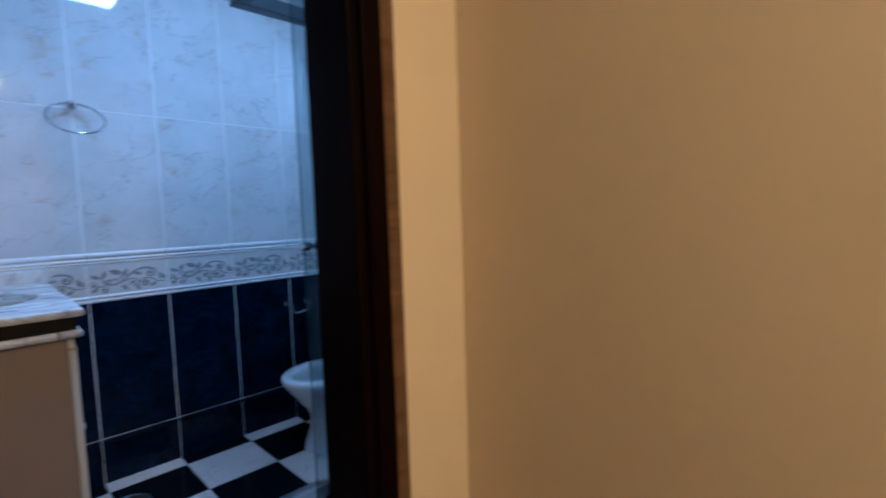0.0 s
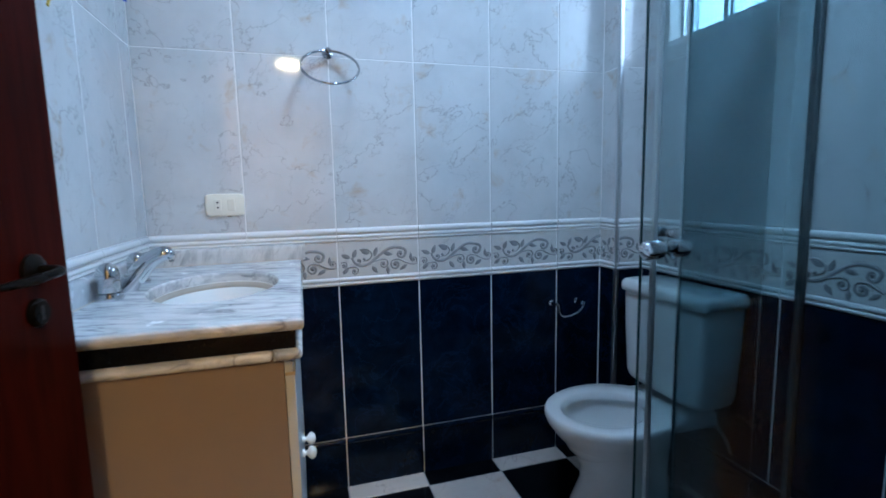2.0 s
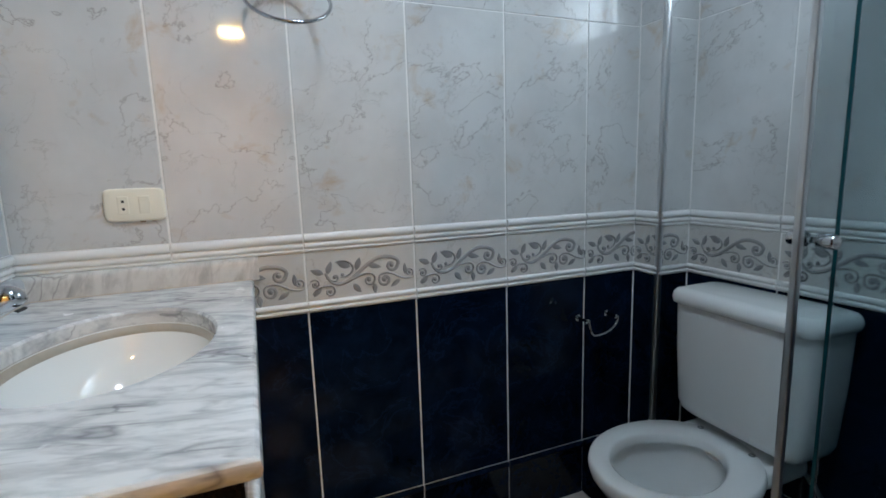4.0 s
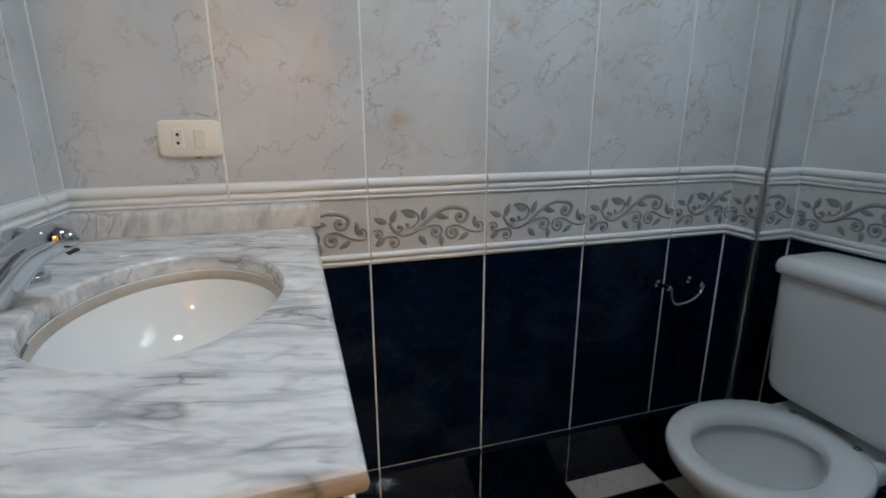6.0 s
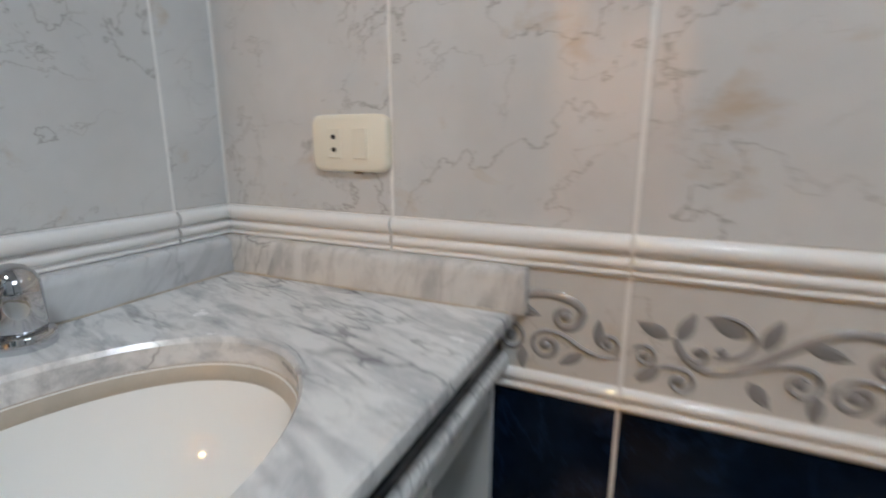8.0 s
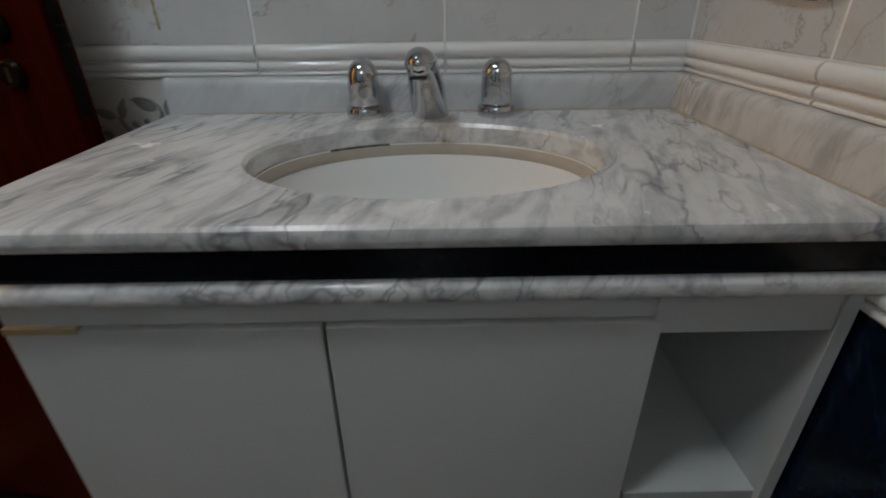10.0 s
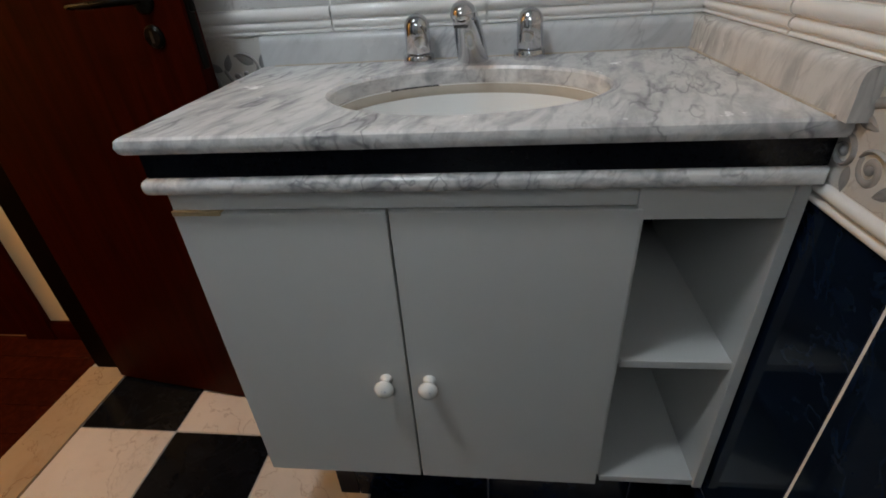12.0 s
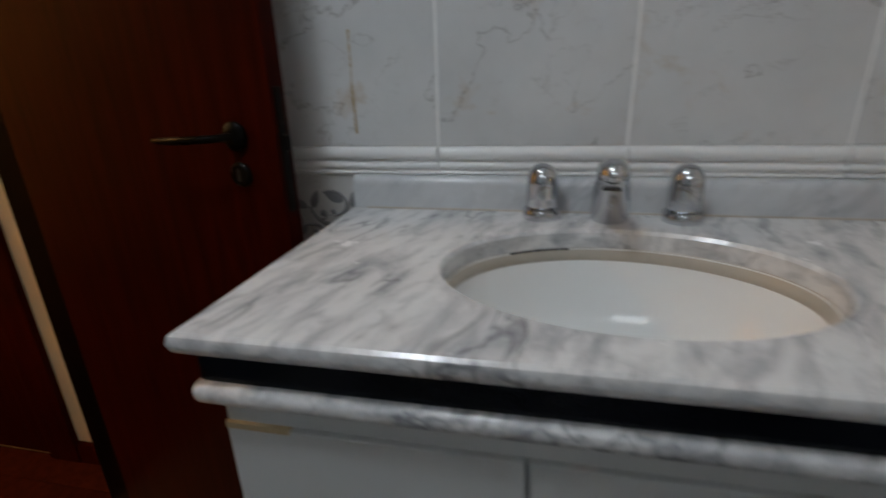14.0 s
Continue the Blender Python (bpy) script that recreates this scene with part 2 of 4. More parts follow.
def box(x0, y0, z0, x1, y1, z1, bevel=0.0, seg=2, bm=None):
    own = bmesh.new()
    bmesh.ops.create_cube(own, size=1.0)
    for v in own.verts:
        v.co = Vector(((x0 + x1) / 2 + v.co.x * (x1 - x0), (y0 + y1) / 2 + v.co.y * (y1 - y0), (z0 + z1) / 2 + v.co.z * (z1 - z0)))
    if bevel:
        bmesh.ops.bevel(own, geom=own.edges[:], offset=bevel, segments=seg, profile=0.5, affect="EDGES")
    if bm is None:
        return own
    return merge(bm, own)


def merge(bm, other):
    me = bpy.data.meshes.new("joined")
    other.to_mesh(me)
    other.free()
    bm.from_mesh(me)
    bpy.data.meshes.remove(me)
    return bm


def moved(bm, m):
    bmesh.ops.transform(bm, matrix=m, verts=bm.verts)
    return bm


def loft(rings, close=True, cap0=True, cap1=True, bm=None):
    """A skin over rings of points, each of the same count."""
    bm = bm or bmesh.new()
    vs = [[bm.verts.new(p) for p in r] for r in rings]
    n = len(rings[0])
    for a, b in zip(vs, vs[1:]):
        for i in range(n if close else n - 1):
            j = (i + 1) % n
            bm.faces.new((a[i], a[j], b[j], b[i]))
    if cap0:
        bm.faces.new(vs[0])
    if cap1:
        bm.faces.new(vs[-1][::-1])
    return bm


def turned(profile, seg=32, cap0=True, cap1=True, bm=None):
    """Turned about z from (radius, height) pairs."""
    rings = [[(r * math.cos(a), r * math.sin(a), z) for a in (2 * math.pi * i / seg for i in range(seg))] for r, z in profile]
    return loft(rings, True, cap0, cap1, bm)


def tube(path, radius, seg=12, bm=None, flat=1.0):
    """A round or flattened tube along points; radius: one number or one for each."""
    pts = [Vector(p) for p in path]
    rad = radius if isinstance(radius, (list, tuple)) else [radius] * len(pts)
    rings, up = [], None
    for i, p in enumerate(pts):
        d = (pts[min(i + 1, len(pts) - 1)] - pts[max(i - 1, 0)]).normalized()
        if up is None:
            up = Vector((0, 0, 1)) if abs(d.z) < 0.9 else Vector((0, 1, 0))
        s = d.cross(up).normalized()
        up = s.cross(d).normalized()
        rings.append([p + rad[i] * (math.cos(a) * s + flat * math.sin(a) * up) for a in (2 * math.pi * k / seg for k in range(seg))])
    return loft(rings, True, True, True, bm)


def bezier(p0, p1, p2, p3, n=12):
    p0, p1, p2, p3 = (Vector(p) for p in (p0, p1, p2, p3))
    return [(1 - t) ** 3 * p0 + 3 * t * (1 - t) ** 2 * p1 + 3 * t * t * (1 - t) * p2 + t ** 3 * p3 for t in (i / n for i in range(n + 1))]


def extruded(profile, length, bm=None):
    """A closed profile of (out, height) pairs, run along x from 0; out is towards -y."""
    return loft([[(x, -o, z) for o, z in profile] for x in (0.0, length)], True, True, True, bm)

# ---- the large structure ----
floor = structure(part("floor", box(-0.12, -1.705, -0.12, X_EAST + 0.12, 0.12, -0.003), FLOOR_GROUT), "grey-grouted checkerboard bathroom floor of dark and cream tiles", "floor")
ceiling = structure(part("ceiling", box(-0.12, NIB_OUT, CEIL, X_EAST + 0.12, 0.12, CEIL + 0.12), PLASTER), "plain white plastered bathroom ceiling", "ceiling")
wall_north = structure(part("wall_north", box(-0.12, 0.0014, 0, X_EAST + 0.12, 0.12, CEIL), GROUT), "wall of grey marbled tiles above navy tiles with a vine frieze", "wall")
wall_west = structure(part("wall_west", box(-0.12, NIB_IN, 0, -0.0014, 0.0014, CEIL), GROUT), "tiled wall behind the washstand with a moulded white border", "wall")
bm = box(X_EAST + 0.0014, Y_SOUTH, 0, X_EAST + 0.14, 0.0014, WIN[2])
box(X_EAST + 0.0014, Y_SOUTH, WIN[3], X_EAST + 0.14, 0.0014, CEIL, bm=bm)
box(X_EAST + 0.0014, Y_SOUTH, WIN[2], X_EAST + 0.14, WIN[0], WIN[3], bm=bm)
box(X_EAST + 0.0014, WIN[1], WIN[2], X_EAST + 0.14, 0.0014, WIN[3], bm=bm)
wall_east = structure(part("wall_east", bm, GROUT), "tiled wall behind the toilet with a high window opening", "wall")
wall_column = structure(part("wall_column", box(COL_X + 0.0014, COL_Y + 0.0014, 0, X_EAST + 0.0014, 0.0014, CEIL), GROUT), "narrow tiled corner column with a metal edge strip", "column")
JT = 0.03   # jamb thickness
bm = box(HALL_X0 - 0.1, NIB_OUT, 0, DOOR_X0 - JT, NIB_IN - 0.0014, CEIL)
box(JAMB_X, Y_HALL, 0, X_EAST + 0.14, Y_SOUTH - 0.0014, CEIL, bm=bm)
box(DOOR_X0 - JT, Y_HALL, DOOR_H + JT, JAMB_X, Y_SOUTH - 0.0014, CEIL, bm=bm)
wall_south = structure(part("wall_south", bm, BEIGE), "beige painted wall with the bathroom doorway in it", "wall")

# the corridor
hall_floor = structure(part("hall_floor", box(HALL_X0 - 0.1, HALL_Y, -0.12, HALL_X1 + 0.1, -1.705, -0.0045), JAMB_WOOD), "dark red polished wooden corridor floor", "floor")
structure(part("hall_ceiling", box(HALL_X0 - 0.1, HALL_Y, CEIL, HALL_X1 + 0.1, NIB_OUT, CEIL + 0.1), PLASTER), "plain white corridor ceiling", "ceiling")
structure(part("hall_wall_east", box(HALL_X1, HALL_Y, 0, HALL_X1 + 0.1, Y_HALL, CEIL), BEIGE), "plain beige painted corridor wall", "wall")
structure(part("hall_wall_west", box(HALL_X0 - 0.1, HALL_Y, 0, HALL_X0, NIB_OUT, CEIL), BEIGE), "beige painted corridor wall with a dark wooden door", "wall")
structure(part("hall_wall_south", box(HALL_X0 - 0.1, HALL_Y - 0.1, 0, HALL_X1 + 0.1, HALL_Y, CEIL), BEIGE), "plain beige wall closing the corridor", "wall")


def baseboard(name, m, length):
    prof = [(0, 0), (0.014, 0), (0.014, 0.055), (0.010, 0.064), (0.010, 0.068), (0.005, 0.075), (0, 0.075)]
    structure(part(name, extruded(prof, length), DOOR_WOOD, smooth=35, m=m), "dark red wooden baseboard along the corridor wall", "baseboard")


baseboard("baseboard", pose(HALL_X0, -1.930, 0, 0, 0, 90), 1.930 + NIB_OUT)
baseboard("baseboard", pose(HALL_X1, Y_HALL, 0, 0, 0, -90), Y_HALL - HALL_Y)

# doorway: jambs, head, stop and casings, all dark wood
frame_ob = structure(new("door_frame"), "dark brown wooden door frame with flat casings", "door frame")
bm = box(DOOR_X0 - JT, NIB_OUT - 0.002, 0, DOOR_X0, NIB_IN + 0.002, DOOR_H, 0.002)
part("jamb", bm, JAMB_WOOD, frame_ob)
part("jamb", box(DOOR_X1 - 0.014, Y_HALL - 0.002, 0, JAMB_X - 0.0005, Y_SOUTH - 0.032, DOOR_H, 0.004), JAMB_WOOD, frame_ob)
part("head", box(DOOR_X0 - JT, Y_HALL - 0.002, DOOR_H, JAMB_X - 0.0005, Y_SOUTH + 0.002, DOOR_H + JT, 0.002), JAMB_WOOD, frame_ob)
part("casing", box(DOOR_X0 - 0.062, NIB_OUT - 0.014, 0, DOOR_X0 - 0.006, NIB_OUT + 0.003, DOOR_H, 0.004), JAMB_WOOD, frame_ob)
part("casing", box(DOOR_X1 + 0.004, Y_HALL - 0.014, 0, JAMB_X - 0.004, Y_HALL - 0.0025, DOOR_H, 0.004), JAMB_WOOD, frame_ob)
part("cover_bead", extruded([(0, 0), (0.013, 0), (0.0128, 0.012), (0.011, 0.022), (0.007, 0.030), (0.003, 0.034), (0, 0.035)], DOOR_H), BEAD_WOOD, frame_ob, "lighter brown wooden cover bead", smooth=50, m=Matrix(((0, 0, 1, JAMB_X - 0.0038), (0, 1, 0, Y_HALL), (1, 0, 0, 0), (0, 0, 0, 1))))
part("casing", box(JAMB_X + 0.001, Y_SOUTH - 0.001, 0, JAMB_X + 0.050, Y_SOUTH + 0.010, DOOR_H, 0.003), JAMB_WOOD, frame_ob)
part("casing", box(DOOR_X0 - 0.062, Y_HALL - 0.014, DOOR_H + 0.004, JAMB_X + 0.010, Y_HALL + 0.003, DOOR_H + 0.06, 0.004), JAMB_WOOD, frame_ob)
structure(part("threshold", box(DOOR_X0 + 0.001, -1.700, -0.02, DOOR_X1 - 0.017, -1.556, 0.004, 0.002), SILL_STONE), "beige stone threshold under the bathroom door", "threshold")

# window: aluminium frame with two sashes and a latch
window = structure(empty("window_1", Matrix.Identity(4), "high aluminium sliding window with bright frosted panes", "window"), "high aluminium sliding window with bright frosted panes", "window")
wx = X_EAST + 0.055
bm = box(wx, WIN[0], WIN[2], wx + 0.05, WIN[1], WIN[2] + 0.014, 0.002)
box(wx, WIN[0], WIN[3] - 0.014, wx + 0.05, WIN[1], WIN[3], 0.002, bm=bm)
box(wx, WIN[0], WIN[2] + 0.0141, wx + 0.05, WIN[0] + 0.014, WIN[3] - 0.0141, 0.002, bm=bm)
box(wx, WIN[1] - 0.014, WIN[2] + 0.0141, wx + 0.05, WIN[1], WIN[3] - 0.0141, 0.002, bm=bm)
part("window_frame", bm, ALU, window)
for i, (ya, yb) in enumerate(((WIN[0] + 0.016, -0.40), (-0.42, WIN[1] - 0.016))):
    sx = wx + 0.006 + 0.02 * i
    za, zb = WIN[2] + 0.016, WIN[3] - 0.016
    bm = box(sx, ya, za, sx + 0.016, yb, za + 0.016, 0.002)
    box(sx, ya, zb - 0.016, sx + 0.016, yb, zb, 0.002, bm=bm)
    box(sx, ya, za + 0.0162, sx + 0.016, ya + 0.017, zb - 0.0162, 0.002, bm=bm)
    box(sx, yb - 0.017, za + 0.0162, sx + 0.016, yb, zb - 0.0162, 0.002, bm=bm)
    sash = part("sash", bm, ALU, window)
    p = part("pane", box(sx + 0.006, ya + 0.016, za + 0.014, sx + 0.010, yb - 0.016, zb - 0.014), WINDOW_GLASS, sash)
    p.visible_shadow = False
latch = tube(bezier((wx - 0.004, -0.60, WIN[2] + 0.03), (wx - 0.04, -0.60, WIN[2] + 0.03), (wx - 0.045, -0.59, WIN[2] + 0.06), (wx - 0.04, -0.57, WIN[2] + 0.14), 10), 0.006, 8)
part("latch", latch, ALU_DARK, window, smooth=40)
structure(part("window_reveal", box(X_EAST - 0.001, WIN[0], WIN[2] - 0.02, wx, WIN[1], WIN[2] + 0.001), WHITE_GLAZE), "white glazed ledge under the window", "window sill")
structure(part("edge_strip", box(COL_X - 0.004, COL_Y - 0.004, 0, COL_X + 0.016, COL_Y + 0.016, CEIL - 0.002, 0.006, 3), ALU, smooth=40), "brushed aluminium strip on the column's edge", "trim")

# the ground outside, far below the window
structure(part("ground", box(-3000, -3000, -6.3, 3000, 3000, -6.0), plain("distant_ground", (0.20, 0.20, 0.18), 0.9, vary=0.3, scale=0.05)), "pale hazy ground outside far below the window", "ground")


structure(part("backdrop", box(X_EAST + 2.5, -5.0, -0.5, X_EAST + 2.52, 4.0, 7.0), SKY_GLOW), "plain bright overcast sky outside the window", "backdrop")


# ---- lamps ----
def ceiling_lamp(name, x, y, glow, label):
    lamp = empty(name, pose(x, y, CEIL), label, "ceiling lamp")
    part("base", turned([(0.13, 0.0), (0.13, -0.018), (0.122, -0.025)], 40), WHITE_GLAZE, lamp, smooth=40)
    part("diffuser", turned([(0.124, -0.022), (0.123, -0.030), (0.117, -0.036), (0.08, -0.0385), (0.04, -0.040), (0.004, -0.0405)], 40), glow, lamp, smooth=60)
    return lamp


ceiling_lamp("ceiling_lamp", 0.88, -1.0, LAMP_COOL, "round white flush ceiling lamp, switched on, cool light")
ceiling_lamp("ceiling_lamp", 0.465, -3.60, LAMP_WARM, "round white flush corridor lamp, switched on, warm light")


# ---- doors ----
def lever(parent, z, y, x, out):
    """Round rose with a lever that points along -y."""
    rose = part("rose", moved(turned([(0.022, 0.0), (0.022, 0.005), (0.017, 0.010), (0.008, 0.012)], 28), pose(x, y, z, 0, 90 * out, 0)), BRONZE, parent, smooth=40)
    path = bezier((x, y, z), (x + out * 0.055, y, z), (x + out * 0.05, y - 0.02, z), (x + out * 0.05, y - 0.055, z - 0.002), 8)
    path += bezier((x + out * 0.05, y - 0.055, z - 0.002), (x + out * 0.05, y - 0.08, z - 0.003), (x + out * 0.048, y - 0.1, z - 0.004), (x + out * 0.044, y - 0.125, z - 0.004), 6)[1:]
    part("lever", tube(path, [0.0062] * 9 + [0.0066, 0.0062, 0.0058, 0.0054, 0.005, 0.0036], 10), BRONZE, rose, smooth=60)
    key = part("key_rose", moved(turned([(0.020, 0.0), (0.020, 0.004), (0.016, 0.008)], 28), pose(x, y, z - 0.060, 0, 90 * out, 0)), BRONZE, parent, smooth=40)
    part("key_slot", box(x + out * 0.0075 - 0.001, y - 0.003, z - 0.070, x + out * 0.0075 + 0.001, y + 0.003, z - 0.050), BLACK, key)


def bathroom_door():
    t, wide = 0.035, 0.648
    label = "dark red wooden door standing open beside the washstand"
    door = structure(empty("door_1", pose(0.006, NIB_IN - 0.004, 0, 0, 0, -8.8), label, "door"), label, "door")
    part("leaf", box(0, 0, 0.010, t, wide, DOOR_H - 0.006, 0.002), DOOR_WOOD, door)
    lever(door, 1.044, wide - 0.076, t, 1)
    lever(door, 1.044, wide - 0.076, 0, -1)
    plate = part("lock_plate", box(0.010, wide - 0.001, 0.925, t - 0.008, wide + 0.0025, 1.115, 0.001), BRONZE, door, "dark metal lock plate")
    part("latch_bolt", box(0.014, wide + 0.002, 1.02, t - 0.010, wide + 0.012, 1.045, 0.003), BRONZE, plate)
    for z in (0.25, 1.05, 1.85):
        part("hinge", turned([(0.007, z - 0.045), (0.007, z + 0.045)], 12), BRONZE, door, m=pose(-0.004, -0.004, 0), smooth=40)


bathroom_door()

# a second wooden door in the corridor's west wall
door2 = structure(empty("door_2", Matrix.Identity(4), "closed dark red wooden door in the corridor", "door"), "closed dark red wooden door in the corridor", "door")
part("casing", box(HALL_X0 - 0.02, -2.045, 0, HALL_X0 + 0.018, -1.931, 2.14, 0.003), DOOR_WOOD, door2)
part("casing", box(HALL_X0 - 0.02, -2.92, 0, HALL_X0 + 0.018, -2.86, 2.14, 0.003), DOOR_WOOD, door2)
part("casing", box(HALL_X0 - 0.02, -2.859, 2.08, HALL_X0 + 0.018, -2.046, 2.14, 0.003), DOOR_WOOD, door2)
part("leaf", box(HALL_X0 - 0.01, -2.858, 0.01, HALL_X0 + 0.006, -2.047, 2.078, 0.002), DOOR_WOOD, door2)


# ---- the washstand ----
def oval(cx, cy, ax, ay, z, n=64):
    return [(cx + ax * math.cos(a), cy + ay * math.sin(a), z) for a in (2 * math.pi * i / n for i in range(n))]


BX, BY, BAX, BAY = 0.264, -0.425, 0.152, 0.214   # basin centre and half axes
CY0, CY1, CX1 = -0.858, -0.003, 0.480            # slab


def slab_with_hole():
    n = 64
    bm = bmesh.new()
    nose = [(0.006, TOP), (0.002, TOP - 0.003), (0.0, TOP - 0.011), (0.002, TOP - 0.0185), (0.005, TOP - 0.022)]
    x0 = 0.003

    def outline(inset, z):
        # a point of the rectangle for each angle of the oval, corners included
        pts, xa, xb, ya, yb = [], x0, CX1 - inset, CY0 + inset, CY1
        for i in range(n):
            a = 2 * math.pi * i / n
            c, s = math.cos(a) * BAX, math.sin(a) * BAY
            k = min(((xb - BX) / c) if c > 1e-9 else ((xa - BX) / c) if c < -1e-9 else 1e9, ((yb - BY) / s) if s > 1e-9 else ((ya - BY) / s) if s < -1e-9 else 1e9)
            pts.append([BX + k * c, BY + k * s, z])
        for cx_, cy_ in ((xa, ya), (xa, yb), (xb, ya), (xb, yb)):
            j = min(range(n), key=lambda q: (pts[q][0] - cx_) ** 2 + (pts[q][1] - cy_) ** 2)
            pts[j] = [cx_, cy_, z]
        return pts

    rings = [oval(BX, BY, BAX, BAY, TOP - 0.028), oval(BX, BY, BAX - 0.001, BAY - 0.001, TOP - 0.005), oval(BX, BY, BAX + 0.003, BAY + 0.003, TOP)]
    rings += [outline(o, z) for o, z in nose]
    rings.append(oval(BX, BY, BAX, BAY, TOP - 0.028))
    bm = loft(rings, True, False, False, bm)
    bmesh.ops.remove_doubles(bm, verts=bm.verts, dist=1e-5)
    return bm


worktop = empty("washstand_top", pose(0, 0, 0), "white grey-veined marble washstand top with a black band", "washstand top")
part("slab", slab_with_hole(), MARBLE, worktop, smooth=35)
band = box(CX1 - 0.034, CY0 + 0.016, TOP - 0.060, CX1 - 0.018, CY1, TOP - 0.0215)
box(0.003, CY0 + 0.016, TOP - 0.060, CX1 - 0.0341, CY0 + 0.032, TOP - 0.0215, bm=band)
part("black_band", band, BLACK_STONE, worktop, "black polished stone band")


def nosed(x0, y0, x1, y1, z0, z1, r):
    """A strip whose south and east edges are rounded."""
    bm = box(x0, y0, z0, x1, y1, z1)
    e = [e for e in bm.edges if all(v.co.x > x1 - 1e-6 for v in e.verts) or all(v.co.y < y0 + 1e-6 for v in e.verts)]
    bmesh.ops.bevel(bm, geom=e, offset=r, segments=4, profile=0.5, affect="EDGES")
    return bm


part("lower_strip", nosed(CX1 - 0.060, CY0 + 0.006, CX1 - 0.006, CY1, TOP - 0.082, TOP - 0.0595, 0.0095), MARBLE, worktop, smooth=35)
part("lower_strip", nosed(0.003, CY0 + 0.0062, CX1 - 0.0605, CY0 + 0.060, TOP - 0.082, TOP - 0.0595, 0.0095), MARBLE, worktop, smooth=35)


def splash(length, m, stone):
    prof = [(0, 0), (0.022, 0), (0.022, 0.042), (0.0205, 0.049), (0.017, 0.0535), (0.011, 0.056), (0, 0.0565)]
    return part("backsplash", extruded(prof, length), stone, worktop, smooth=35, m=m)


splash(-CY0 - 0.026 + CY1, pose(0.002, CY0 + 0.006, TOP - 0.001, 0, 0, 90), SPLASH_MARBLE)
splash(CX1 + 0.012, pose(0.002, -0.001, TOP - 0.001, 0, 0, 0), SPLASH_STREAKED)

basin = empty("wash_basin", pose(BX, BY, TOP - 0.0285), "oval white undermount porcelain wash basin", "wash basin")
prof = [(1.06, 0.0), (0.985, 0.0), (0.97, -0.012), (0.93, -0.05), (0.84, -0.095), (0.66, -0.130), (0.40, -0.146), (0.13, -0.150)]
rings = [[(x * BAX * f, x * 0 + y * BAY * f, z) for x, y in ((math.cos(2 * math.pi * i / 64), math.sin(2 * math.pi * i / 64)) for i in range(64))] for f, z in prof]
rings += [[(p[0] * 1.04, p[1] * 1.04, p[2] - 0.012) for p in r] for r in rings[:0:-1]]
part("bowl", loft(rings, True, False, False), PORCELAIN, basin, smooth=50)
# rim band: its grey-beige paints in the shade and warm light under the slab
seal = [(1.012, 0.0), (0.992, 0.0004), (0.975, -0.003), (0.964, -0.009), (0.958, -0.014), (0.966, -0.018)]
part("seal", loft([[(BAX * f * math.cos(a), BAY * f * math.sin(a), z) for a in (2 * math.pi * i / 64 for i in range(64))] for f, z in seal], True, False, False), plain("shaded_rim_beige", (0.42, 0.375, 0.31), 0.4, vary=0.2, scale=30), basin, "sealant band round the rim, shade and warm light in its beige", smooth=50)
for a0, a1 in ((196, 222),):
    arc = [[(BAX * f * math.cos(radians(q)), BAY * f * math.sin(radians(q)), z) for f, z in ((0.992, 0.0008), (0.9870, 0.0006), (0.9790, -0.0016), (0.985, -0.0028))] for q in (a0 + (a1 - a0) * i / 12 for i in range(13))]
    part("gap", loft(arc, True), BLACK, basin, "dark gap in the sealant")
part("drain", turned([(0.030, -0.148), (0.030, -0.144), (0.024, -0.143), (0.020, -0.147), (0.004, -0.147)], 28), CHROME, basin, smooth=40)


def faucet():
    t = empty("basin_faucet", pose(0.056, -0.422, TOP), "chrome three-piece basin faucet with domed handles", "faucet")
    for y in (-0.103, 0.104):
        h = part("handle", turned([(0.0215, 0.016), (0.0236, 0.019), (0.0238, 0.058), (0.0230, 0.067), (0.0195, 0.076), (0.013, 0.0825), (0.004, 0.0855), (0.0008, 0.0858)], 36), CHROME, t, "domed chrome handle", smooth=60, m=pose(0, y, 0))
        part("collar", turned([(0.0283, 0.0), (0.0290, 0.002), (0.0290, 0.013), (0.0275, 0.0155), (0.021, 0.0165), (0.0205, 0.017)], 36), CHROME, h, smooth=40)
    rings = []
    curve = bezier((0.0, 0, 0.004), (0.036, 0, 0.042), (0.070, 0, 0.106), (0.122, 0, 0.087), 18)
    for i, c in enumerate(curve):
        d = (curve[min(i + 1, 18)] - curve[max(i - 1, 0)]).normalized()
        up = Vector((-d.z, 0, d.x))
        u = i / 18
        w, h = 0.0290 - 0.0095 * u, 0.0260 - 0.0080 * u
        if u > 0.80:
            k = math.sqrt(max(0.03, 1 - ((u - 0.80) / 0.202) ** 2))
            w, h = w * k, h * k
        rings.append([c + up * (h * math.sin(a)) + Vector((0, w * math.cos(a), 0)) for a in (2 * math.pi * q / 24 for q in range(24))])
    arm = part("spout", loft(rings), CHROME, t, "chrome spout leaning over the basin", smooth=60, m=pose(0, 0, 0, 0, 0, -7))
    part("nozzle", moved(box(-0.0014, -0.0115, -0.0035, 0.0014, 0.0115, 0.0018, 0.0008), pose(0.112, 0, 0.0725, 0, -62, 0)), BLACK, arm, "dark outlet slot")


faucet()


